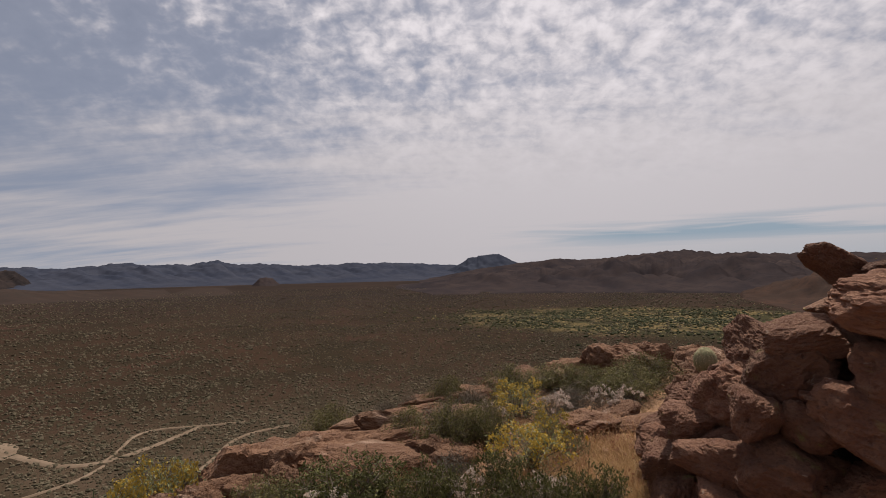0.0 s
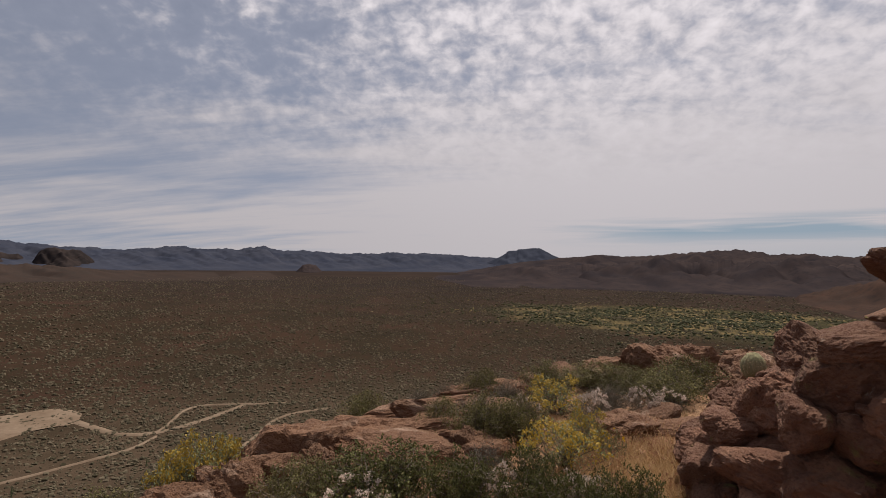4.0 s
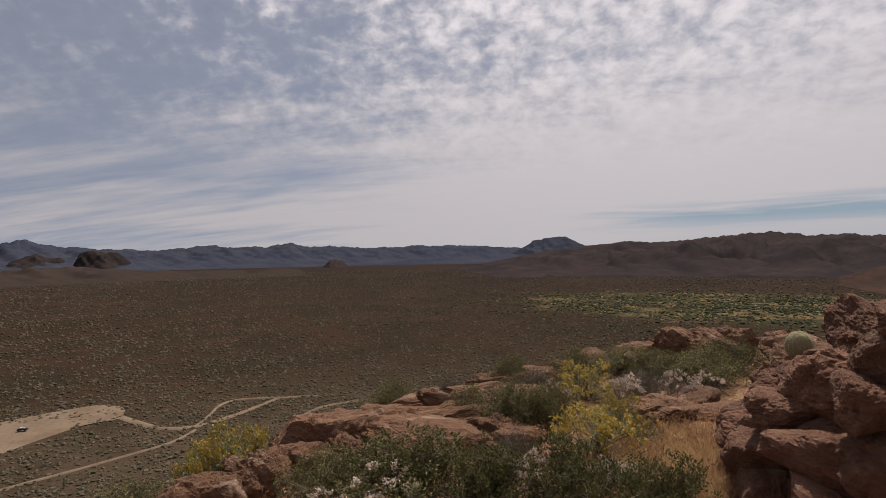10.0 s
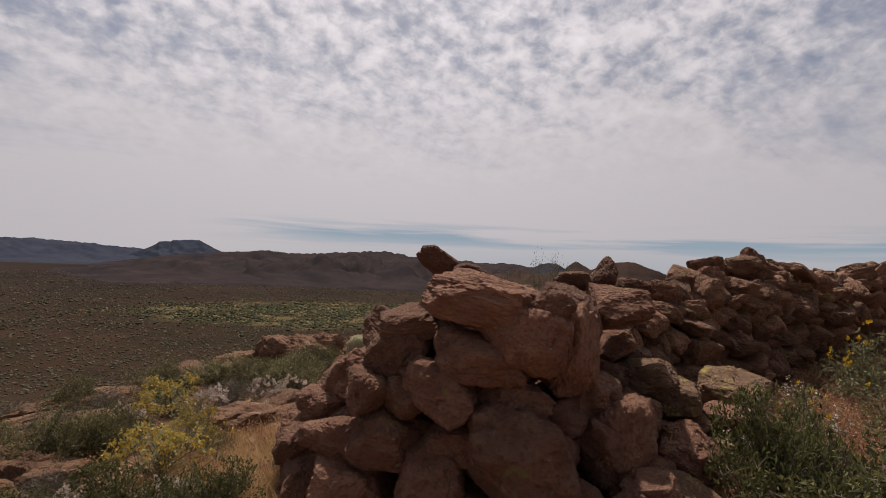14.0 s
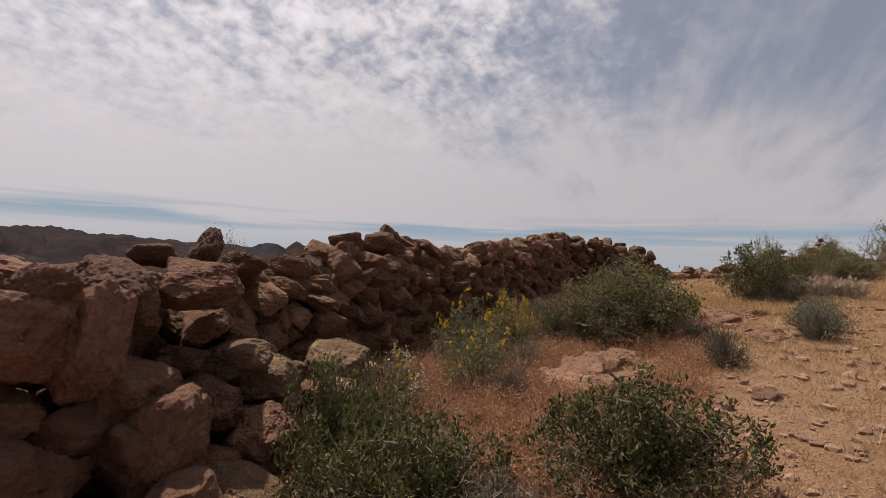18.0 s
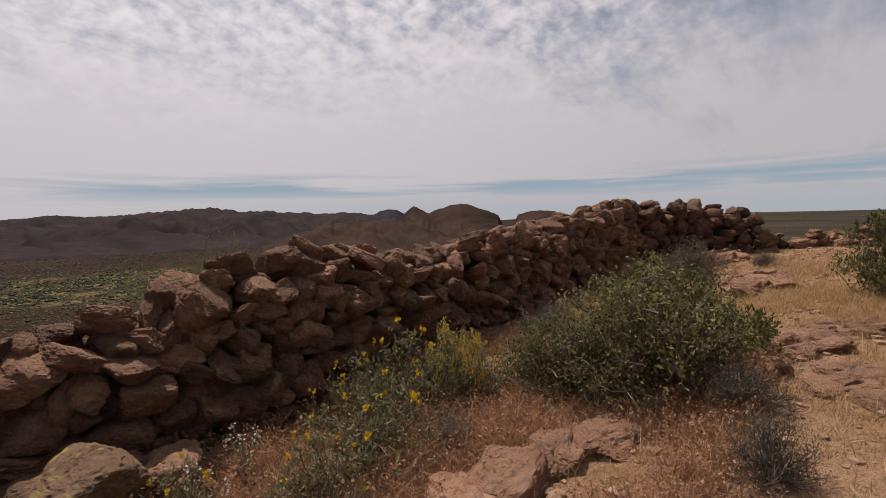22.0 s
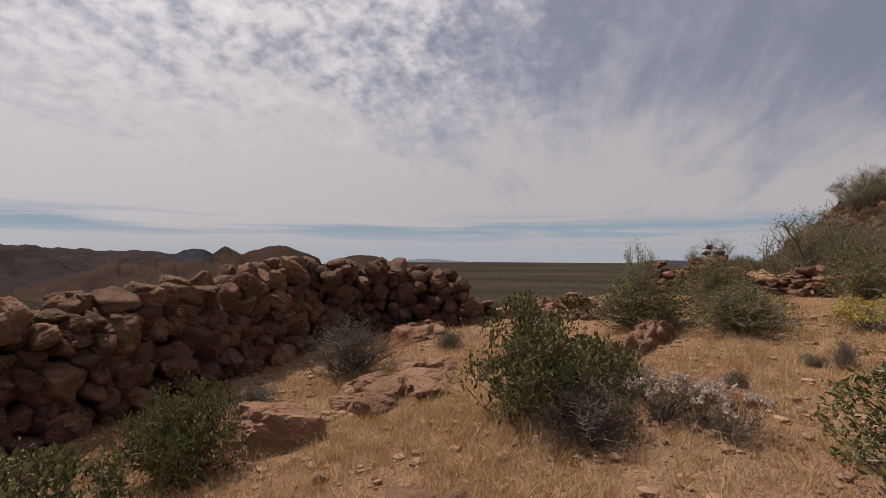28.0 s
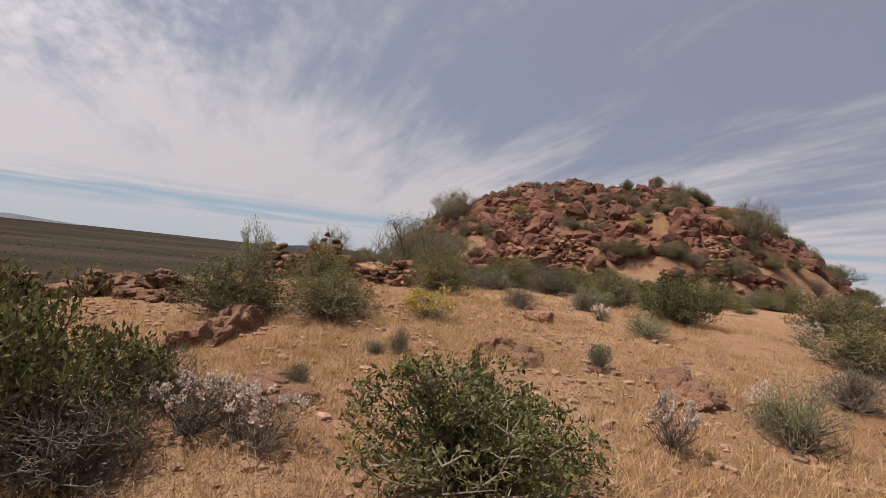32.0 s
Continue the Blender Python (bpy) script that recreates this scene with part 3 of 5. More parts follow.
def range_of(name, skyline, dist, depth, front, material, label, rough=0.10, seed=1, detail=1.0):
    """A mountain range: its crest follows a few summits (bearing to the left of +y, elevation above eye level, in degrees)."""
    sk = np.array(sorted(skyline), float)
    b = np.arange(sk[0, 0], sk[-1, 0] + 0.01, 0.10)
    e = np.interp(b, sk[:, 0], sk[:, 1])
    ends = np.clip(np.minimum(b - b[0], b[-1] - b) / 1.5, 0, 1)
    rows = 48
    k = np.r_[np.linspace(-1, 0, rows - 10), np.linspace(0.1, 1, 10)]
    bb, kk = np.meshgrid(np.radians(b), k, indexing="ij")
    narrow = np.clip(np.minimum(b - b[0], b[-1] - b) / min(6.0, (b[-1] - b[0]) / 2), 0.06, 1)[:, None] ** 0.8  # the foot draws in towards both ends
    rr = dist + np.where(kk < 0, front, depth) * kk * narrow
    x, y = -np.sin(bb) * rr, np.cos(bb) * rr
    s = depth * 0.5
    far = np.clip(-kk, 0, 1)
    # spurs and gullies run down towards the viewer
    spur = ripple(bb * dist, kk * front * 0.35, s * 0.42, seed) + 0.55 * ripple(bb * dist, kk * front * 0.5, s * 0.17, seed + 2)
    ridge = np.where(kk < 0, (1 - far) ** 1.35, (1 - np.clip(kk, 0, 1)) ** 1.2)
    land = height(x, y)
    top = np.tan(np.radians(e))[:, None] * dist + EYE_Z - land
    h = top * ridge * (1 + rough * (3.2 * spur * np.clip(far * 3, 0.05, 1)))
    h += top * ridge ** 4 * rough * 0.45 * detail * (ripple(bb * 4000, kk * 3, 42, seed) + 0.6 * ripple(bb * 4000, kk * 3, 17, seed) + 0.4 * ripple(bb * 4000, kk * 3, 7, seed))
    z = land - 25 + (h + 25) * ends[:, None] * np.clip(ridge * 30, 0, 1)
    n, m = bb.shape
    i = np.arange(n * m).reshape(n, m)
    q = np.stack([i[:-1, :-1], i[1:, :-1], i[1:, 1:], i[:-1, 1:]], -1).reshape(-1, 4)
    me = mesh_of(name, np.stack([x, y, z], -1).reshape(-1, 3), q, material, True)
    return tagged(new(name, me), label, "mountain", kind="structure")


range_of("mountain_range_far", [(75, 1.2), (60, 1.5), (54, 1.0), (51.8, 1.31), (49.6, 1.75), (46.2, 1.1), (39.2, 0.72), (34.2, 1.2), (31, 0.95), (28.5, 1.05), (25.6, 1.38), (23.5, 0.9), (21.1, 1.05), (17.7, 0.72), (10.3, 0.92), (5.3, 0.85), (0, 0.5), (-4, 0.3)], 4500, 350, 1500, hazy_far_mat, "hazy blue-grey jagged mountain range on the horizon", 0.12, 3)
range_of("mesa", [(1.6, -0.6), (-0.4, 0.15), (-1.2, 0.5), (-2.0, 1.0), (-2.3, 1.32), (-3.3, 1.4), (-3.5, 1.55), (-5.9, 1.66), (-6.6, 1.3), (-7.5, 0.85), (-8.4, 0.5), (-10.5, -0.5)], 4150, 260, 500, hazy_mesa_mat, "flat-topped mesa tinted haze-blue, standing above the ranges", 0.07, 5, 1.6)
range_of("mountain_range_right", [(5, -1.35), (1, -0.85), (-3, -0.1), (-5, 0.15), (-7.6, 0.45), (-10.4, 0.75), (-13.1, 0.95), (-16.1, 0.78), (-19, 1.02), (-22.5, 1.3), (-25.7, 1.62), (-28.4, 1.2), (-33.8, 0.98), (-37, 0.75), (-39.7, 0.82), (-43.4, 0.5), (-47, 0.2), (-52, -0.4)], 3300, 420, 1750, mid_mat, "dark brown scrub-covered mountain range beyond the valley", 0.15, 8)
range_of("foothills", [(8, -2.0), (4, -1.65), (-2, -0.95), (-9, -0.25), (-14, 0.0), (-20, 0.28), (-25, 0.5), (-30, 0.25), (-36, 0.0), (-42, -0.5), (-46, -1.0)], 2350, 420, 900, mid_mat, "low dark foothills in front of the range", 0.36, 11)
range_of("dome_hill", [(-41.6, -0.9), (-42.6, 0.0), (-43.4, 0.5), (-44.1, 0.92), (-45.1, 1.1), (-46.1, 0.95), (-47, 0.5), (-48.5, -0.6)], 2900, 200, 300, dome_mat, "dark rounded volcanic dome", 0.03, 13)
range_of("pointed_hill", [(-45.5, -0.6), (-46.6, 0.3), (-47.4, 0.95), (-48.1, 1.44), (-48.8, 1.05), (-49.7, 0.55), (-51.5, 0.2), (-53, -0.5)], 1950, 190, 420, near_hill_mat, "pointed brown desert hill", 0.05, 15)
range_of("rounded_hill", [(-48, -1.0), (-49.7, 0.45), (-51, 1.0), (-52.3, 1.4), (-53.5, 1.54), (-54.7, 1.4), (-56, 0.95), (-56.9, 0.61), (-58.2, 0.05), (-59.5, -0.6)], 1900, 210, 430, near_hill_mat, "rounded brown desert hill", 0.05, 17)
range_of("brown_slope", [(-29.5, -3.2), (-32.5, -2.3), (-35.5, -1.5), (-37.3, -0.75), (-38.6, -0.3), (-40.3, -0.2), (-43, -0.35), (-46, -0.3), (-50, -0.6), (-55, -1.1), (-60, -2.6)], 1450, 220, 520, near_hill_mat, "bare brown slope below the pointed hill", 0.24, 19)
range_of("low_hill", [(-58.8, -0.7), (-60.2, 0.1), (-61.6, 0.5), (-62.8, 0.59), (-64.5, 0.42), (-66, -0.05), (-67.2, -0.5)], 2100, 150, 300, near_hill_mat, "low brown desert hill", 0.04, 21)
range_of("far_ridge", [(-93, -0.2), (-96.6, 0.2), (-99, 0.1), (-101.5, 0.22), (-104.4, 0.1), (-110, 0.3), (-125, 0.1)], 4600, 200, 300, hazy_far_mat, "thin hazy ridge on the plain's horizon", 0.10, 23)
range_of("far_peaks", [(-65, -0.25), (-68.4, 0.02), (-70.2, 0.2), (-71.2, 0.16), (-73, 0.0), (-77, -0.25)], 4700, 150, 200, hazy_peak_mat, "faint peaks tinted haze-blue, far across the plain", 0.06, 24)
range_of("butte_dark", [(39.8, -1.1), (41.2, -0.35), (41.8, 0.15), (42.3, 0.5), (43.6, 0.78), (44.6, 0.7), (45.3, 0.6), (45.9, -0.1), (46.6, -0.9)], 3500, 160, 330, butte_mat, "dark rocky butte on the valley floor", 0.16, 25)
range_of("butte_low", [(44.9, -1.1), (46.0, -0.35), (46.7, 0.2), (47.4, 0.1), (48.4, 0.5), (49.5, 0.1), (50.8, -0.5), (53.5, -1.1)], 3600, 200, 400, butte_mat, "low dark rocky butte on the valley floor", 0.16, 27)
range_of("low_knob", [(18.6, -1.0), (19.8, -0.68), (20.8, -0.52), (21.6, -0.66), (23, -1.0)], 2900, 90, 150, mid_mat, "small dark knob on the valley floor", 0.05, 29)


range_of("foothills_left", [(62, -1.0), (56, -0.7), (51, -0.95), (48, -0.75), (44, -0.9), (41, -1.2), (36, -1.5), (33, -1.45), (30, -1.75), (26, -1.6), (22, -1.95), (15, -2.1)], 2500, 300, 700, scrub_hill_mat, "low brown scrub hills along the valley's far side", 0.30, 31)


def base_z(x, y):
    return float(height(x, y))


# ---- the dry-stone wall ----
WALL_X = (2.6, 4.0, 4.9, 6.0, 7.2, 8.2, 9.5, 10.5, 12.0, 13.5, 15.0, 16.2, 17.0, 17.4, 17.45)
WALL_Y = (3.25, 3.20, 3.17, 3.12, 3.04, 2.95, 2.85, 2.82, 2.75, 2.62, 2.40, 2.0, 1.35, 0.45, -0.45)
WALL_TOP = (1.30, 1.18, 1.26, 1.49, 1.78, 1.62, 1.66, 1.82, 1.84, 2.10, 2.30, 2.28, 2.24, 2.12, 1.95)

rng = np.random.default_rng(7)
STONES = [mesh_of("stone", *stone_shape(rng, 4, 10, 0.075), stone_mat) for _ in range(16)]
FINE_STONES = [mesh_of("stone", *stone_shape(rng, 5, 10, 0.075), stone_mat) for _ in range(14)]
BIG_STONES = [mesh_of("boulder", *stone_shape(rng, 5, 10, 0.075), heap_mat) for _ in range(14)]
MID_STONES = [mesh_of("boulder", *stone_shape(rng, 4, 10, 0.075), heap_mat) for _ in range(10)]
LICHEN_STONES = [mesh_of("stone", *stone_shape(rng, 5, 10, 0.075), lichen_mat) for _ in range(4)]
RAW_STONES = [stone_shape(rng, 2, 9, 0.07) for _ in range(14)]
CRAGGY_STONES = [stone_shape(rng, 2, 5, 0.10, 1.0, 40) for _ in range(14)]


def wall_path():
    p = np.stack([WALL_X, WALL_Y, WALL_TOP], -1)
    d = np.r_[0, np.cumsum(np.hypot(*np.diff(p[:, :2], axis=0).T))]
    return p, d


def on_wall(s):
    p, d = wall_path()
    x, y, top = (np.interp(s, d, p[:, k]) for k in range(3))
    x2, y2 = np.interp(s + 0.15, d, p[:, 0]), np.interp(s + 0.15, d, p[:, 1])
    x1, y1 = np.interp(s - 0.15, d, p[:, 0]), np.interp(s - 0.15, d, p[:, 1])
    a = math.atan2(y2 - y1, x2 - x1)
    return float(x), float(y), float(top), a


def stone_pose(x, y, z, w, dp, h, turn, rng, tilt=0.12):
    m = Matrix.LocRotScale((x, y, z), Euler((rng.normal(0, tilt), rng.normal(0, tilt), turn + rng.normal(0, tilt * 1.3))), (w * 1.10, dp * 1.15, h * 1.10))
    return m


def build_wall():
    rng = np.random.default_rng(21)
    wall = thing("dry_stone_wall", 0, 0, 0, "long dry-stacked wall of reddish-brown fieldstones", "stone wall")
    _, d = wall_path()
    length = d[-1]
    spots = []  # (x, y, z, w, depth, h, turn, front)
    for front in (1, 0):
        z_rel, course = 0.0, 0
        while z_rel < 1.75:
            ch = rng.uniform(0.12, 0.21)
            s = rng.uniform(0, 0.2)
            while s < length:
                x, y, top, a = on_wall(s)
                w = rng.uniform(0.14, 0.34) * (1.18 if s < 6 else 0.92)
                nx, ny = math.sin(a), -math.cos(a)  # towards the walker's side
                off = (0.30 - 0.10 * z_rel / 1.4) * (1 if front else -1)
                px, py = x + nx * off, y + ny * off
                bz = base_z(x + nx * 0.35, y + ny * 0.35) - 0.05
                hh = ch * rng.uniform(0.85, 1.55)
                zz = bz + z_rel + ch / 2 + rng.normal(0, 0.02)
                if zz + ch * 0.3 < top - 1.2 * max(0.0, s - length + 0.5) + rng.normal(0, 0.05):
                    if rng.random() < 0.14:
                        hh, w = hh * 1.6, w * 1.35
                    spots.append((px + rng.normal(0, 0.04), py + rng.normal(0, 0.065), zz + rng.normal(0, 0.025), w, rng.uniform(0.28, 0.46), hh, a, front, s))
                s += w * 0.93
            z_rel += ch * 0.92
    s = 0.1
    while s < length - 0.7:  # coping: loose stones on the crest
        x, y, top, a = on_wall(s)
        w = rng.uniform(0.18, 0.42)
        h = rng.uniform(0.12, 0.26) * (1.25 if rng.random() < 0.2 else 1)
        spots.append((x + rng.normal(0, 0.06), y + rng.normal(0, 0.08), top + h * 0.08 + rng.normal(0, 0.03), w, rng.uniform(0.2, 0.4), h, a + rng.normal(0, 0.5), 2, s))
        if rng.random() < 0.02:
            spots.append((x + rng.normal(0, 0.1), y + rng.normal(0, 0.1), top + h * 0.62, w * 0.62, w * 0.6, h * 0.8, rng.uniform(0, 3), 2, s))
        s += w * 0.85
    order = sorted(range(len(spots)), key=lambda i: (spots[i][7] == 0, spots[i][8]))
    rest = []
    for rank, i in enumerate(order):
        x, y, z, w, dp, h, a, front, s = spots[i]
        m = stone_pose(x, y, z, w, dp, h, a, rng, 0.34 if front == 2 else 0.30)
        if rank < 460 and front != 0:
            part("stone", (FINE_STONES if s < 6 else STONES)[rng.integers(14)], wall, m)
        else:
            v, f = RAW_STONES[rng.integers(14)]
            mm = np.array(m)
            rest.append((v @ mm[:3, :3].T + mm[:3, 3], f))
    v, f = joined(rest)
    part("stones", mesh_of("stones", v, f, shaded_stone_mat), wall, kind="stuff", label="further stacked stones of the wall")
    # dark core added between the two faces: stops light and darkens the gaps
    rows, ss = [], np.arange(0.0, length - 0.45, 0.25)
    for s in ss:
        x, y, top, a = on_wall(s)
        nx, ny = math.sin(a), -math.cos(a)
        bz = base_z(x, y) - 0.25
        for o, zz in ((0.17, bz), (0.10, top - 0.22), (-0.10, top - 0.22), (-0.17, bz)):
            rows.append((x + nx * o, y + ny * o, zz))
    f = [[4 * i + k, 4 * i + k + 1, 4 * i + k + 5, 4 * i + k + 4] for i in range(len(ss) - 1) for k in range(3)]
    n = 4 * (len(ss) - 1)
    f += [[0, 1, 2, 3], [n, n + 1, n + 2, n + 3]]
    part("filling", mesh_of("filling", rows, f, gap_shade_mat), wall, label="dark core added inside the wall for shaded gaps")
    return wall


build_wall()


def build_heap():
    """The tumbled west end of the wall: large blocks at the corner, smaller ones round them."""
    rng = np.random.default_rng(5)
    heap = thing("stone_heap", 2.6, 3.0, base_z(2.6, 3.0), "tumbled heap of large reddish boulders at the wall's end", "stone heap")
    inv = heap.matrix_world.inverted()
    # x, y, z, width, height, turn, slope
    face = [
        (2.40, 3.02, 1.59, 0.28, 0.17, -0.53, 0.66), (2.45, 2.73, 1.53, 0.20, 0.14, -0.58, 0.17), (2.37, 2.39, 1.36, 0.84, 0.31, -0.62, 0.17), (2.49, 2.14, 1.13, 0.46, 0.42, -0.70, 0.61),
        (2.58, 2.11, 1.25, 0.29, 0.32, -0.73, 0.35), (2.10, 2.90, 1.16, 0.43, 0.24, -0.47, -0.24), (2.01, 2.97, 0.93, 0.43, 0.37, -0.44, -0.52), (2.36, 2.41, 0.98, 0.55, 0.34, -0.61, 0.09),
        (2.33, 2.41, 0.73, 0.80, 0.30, -0.61, 0.07), (1.86, 2.80, 0.72, 0.49, 0.22, -0.42, 0.00), (2.05, 2.70, 0.83, 0.23, 0.09, -0.48, 0.09),
    ]
    base = [
        (1.91, 2.83, 0.43, 0.50, 0.33, -0.43, 0.14), (2.27, 2.51, 0.43, 0.45, 0.29, -0.57, -0.14), (2.42, 2.07, 0.42, 0.59, 0.53, -0.70, 0.09), (2.07, 2.53, 0.23, 0.41, 0.38, -0.52, 0.00),
        (2.46, 2.25, 0.02, 0.54, 0.25, -0.67, 0.00), (2.27, 2.48, -0.04, 0.40, 0.22, -0.58, 0.17), (1.86, 3.50, 0.64, 0.26, 0.29, -0.35, -0.61), (1.66, 3.58, 0.47, 0.39, 0.26, -0.29, -0.26),
        (1.63, 3.07, 0.33, 0.48, 0.30, -0.33, 0.17), (1.64, 2.98, 0.08, 0.50, 0.41, -0.34, 0.00), (1.51, 3.67, 0.15, 0.32, 0.27, -0.25, -0.17), (1.49, 3.55, -0.06, 0.35, 0.39, -0.25, 0.00),
    ]
    shoulder = [
        (2.82, 2.11, 1.02, 0.35, 0.56, -0.78, 0.00), (3.06, 2.16, 0.75, 0.42, 0.34, -0.83, 0.61), (3.13, 1.96, 0.44, 0.43, 0.58, -0.88, 0.17), (3.75, 2.06, 0.41, 0.76, 0.38, -0.96, 0.56),
        (2.74, 1.71, 0.20, 0.64, 0.29, -0.86, 0.09), (3.42, 1.69, 0.11, 0.43, 0.33, -1.00, 0.26), (3.49, 1.90, 0.24, 0.25, 0.19, -0.96, 0.00), (3.13, 1.56, 0.03, 0.30, 0.16, -0.98, 0.09),
        (3.13, 2.36, 1.27, 0.41, 0.41, -0.80, 0.09), (3.68, 2.40, 1.32, 0.49, 0.31, -0.89, 0.00),
    ]
    apron = [
        (4.05, 2.40, 0.71, 0.56, 0.35, -0.94, -0.21), (4.19, 2.20, 0.59, 0.41, 0.37, -1.00, 0.17), (3.63, 2.45, 0.78, 0.26, 0.17, -0.87, 0.00), (3.91, 2.60, 0.98, 0.33, 0.23, -0.88, -0.26),
        (4.86, 2.12, 0.59, 0.52, 0.35, -1.08, 0.00), (4.62, 1.93, 0.46, 0.45, 0.20, -1.09, 0.00), (4.10, 2.01, 0.43, 0.21, 0.12, -1.02, 0.00), (4.16, 2.90, 1.55, 0.20, 0.31, -0.87, 0.61),
        (3.65, 2.84, 1.50, 0.25, 0.15, -0.80, 0.00), (4.42, 2.80, 1.43, 0.36, 0.18, -0.92, 0.00),
    ]
    for row in (face, base, shoulder, apron):
        for x, y, z, w, h, turn, slope in row:
            x += 0.10 if x < 1.7 else 0.0
            pale = row is apron and w > 0.3 and 0.5 < z < 0.9 or row is shoulder and z < 0.12
            pick = LICHEN_STONES[rng.integers(3)] if pale else BIG_STONES[rng.integers(12)]
            deep = min(0.52, 0.45 * (w + h) + 0.1)
            if w > 1.8 * h and w > 0.48 and z < 1.3:  # two stones side by side
                for k in (-1, 1):
                    m = Matrix.LocRotScale((x + k * 0.26 * w * math.cos(turn), y + k * 0.26 * w * math.sin(turn), z - k * 0.26 * w * math.sin(slope)), Euler((rng.normal(0, 0.15), slope + rng.normal(0, 0.2), turn + rng.normal(0, 0.3))), (w * 0.6, deep * rng.uniform(0.8, 1.1), h * rng.uniform(1.0, 1.3)))
                    part("boulder", pick if pale else BIG_STONES[rng.integers(12)], heap, inv @ m)
                continue
            m = Matrix.LocRotScale((x, y, z), Euler((rng.normal(0, 0.1), slope, turn + rng.normal(0, 0.12))), (w * 1.09, deep * 1.1, h * 1.09))
            part("boulder", pick, heap, inv @ m)
    # the far side, out of sight of the path: x, y, z, width, depth, height
    rear = [(2.60, 5.30, 0.20, 0.44, 0.40, 0.36), (2.90, 5.00, 0.16, 0.50, 0.42, 0.34), (1.80, 4.00, 0.16, 0.46, 0.44, 0.34), (1.95, 4.45, 0.12, 0.52, 0.44, 0.34), (2.35, 4.60, 0.34, 0.50, 0.46, 0.38),
            (2.45, 4.10, 0.62, 0.52, 0.46, 0.38), (2.40, 3.70, 0.92, 0.50, 0.46, 0.36), (2.95, 3.30, 1.28, 0.40, 0.36, 0.22), (2.05, 3.50, 0.66, 0.50, 0.46, 0.40), (3.36, 3.25, 1.30, 0.38, 0.3, 0.22)]
    for x, y, z, w, dp, h in rear:
        part("boulder", BIG_STONES[rng.integers(12)], heap, inv @ stone_pose(x, y, z, w, dp, h, rng.uniform(0, 3), rng, 0.16))
    for x, y, z, w, h in ((4.15, 2.42, 0.55, 0.40, 0.34), (3.95, 2.15, 0.34, 0.46, 0.22), (4.30, 2.62, 0.80, 0.32, 0.22), (4.70, 2.45, 0.46, 0.40, 0.30), (5.38, 2.30, 0.36, 0.50, 0.26), (5.05, 2.48, 0.42, 0.44, 0.30), (4.75, 2.05, 0.22, 0.50, 0.26), (4.35, 1.95, 0.2, 0.42, 0.24)):
        part("boulder", (LICHEN_STONES[rng.integers(3)] if w < 0.44 else FINE_STONES[rng.integers(14)]), heap, inv @ stone_pose(x, y, z, w, w * 0.85, h, rng.uniform(0, 3), rng, 0.2))
    for _ in range(330):  # smaller stones packed between and below
        a, r = rng.uniform(0, 6.28), math.sqrt(rng.random())
        x, y = 2.7 + 1.35 * r * math.cos(a), 2.95 + 1.6 * r * math.sin(a)
        top = max(0.0, 1.35 * (1 - r**1.35))
        z = base_z(x, y) + rng.random() ** 0.6 * top
        if 0.761 * x + 0.649 * y < 3.42 and x < 3.1 or x >= 3.1 and y < 2.35 or x < 1.8:
            continue  # behind the stacked face only
        s = rng.uniform(0.15, 0.40)
        part("boulder", MID_STONES[rng.integers(10)], heap, inv @ stone_pose(x, y, z, s, s * 0.9, s * 0.72, a, rng, 0.4))
    # dark core added under the boulders, as shade between them
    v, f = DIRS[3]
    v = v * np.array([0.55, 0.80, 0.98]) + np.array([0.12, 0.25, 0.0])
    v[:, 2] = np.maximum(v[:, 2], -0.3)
    part("filling", mesh_of("filling", v, f, gap_shade_mat), heap, label="dark core added inside the heap for shaded gaps")
    return heap


build_heap()


def stone_pile(x, y, along, wide, tall, turn, label, seed, count, big=1.0):
    """A low ruined length of wall."""
    rng = np.random.default_rng(seed)
    pile = thing("stone_pile", x, y, base_z(x, y), label, "stone pile", "ruined wall ends")
    inv = pile.matrix_world.inverted()
    c, s = math.cos(turn), math.sin(turn)
    for _ in range(count):
        u, w = rng.uniform(-1, 1), rng.normal(0, 0.45)
        px, py = x + c * u * along - s * w * wide, y + s * u * along + c * w * wide
        lim = tall * (1 - abs(u) ** 2.5) * max(0.1, 1 - abs(w) * 0.8) * (0.75 + 0.25 * math.sin(u * 7 + seed))
        z = base_z(px, py) + rng.random() ** 0.7 * lim
        q = rng.uniform(0.2, 0.42) * big
        part("stone", STONES[rng.integers(14)], pile, inv @ stone_pose(px, py, z, q, q * 0.8, q * 0.55, rng.uniform(0, 3), rng, 0.3))
    return pile


stone_pile(17.7, -2.1, 0.75, 0.5, 0.55, 0.3, "low collapsed pile of red stones past the wall's end", 3, 70, 0.75)
stone_pile(18.3, -1.25, 0.8, 0.5, 0.45, -0.8, "scattered red stones fallen from the wall's end", 4, 40)
stone_pile(21.9, -4.9, 1.7, 0.6, 1.25, -1.75, "ruined stub of stone wall among bushes", 6, 280, 0.72)
stone_pile(21.5, -7.4, 1.4, 0.5, 0.9, -1.6, "ruined low stretch of stone wall near the knoll", 8, 220, 0.7)
stone_pile(31.4, -32.1, 2.2, 0.9, 1.7, -0.9, "piled stone wall standing on the knoll's slope", 9, 150, 1.3)
stone_pile(36.4, -22.6, 2.4, 0.9, 1.4, 0.9, "tumbled line of stones running down the knoll", 10, 150, 1.2)
stone_pile(30.5, -16.2, 1.8, 0.8, 0.9, -0.6, "low ruined stones at the knoll's foot", 12, 90, 1.1)


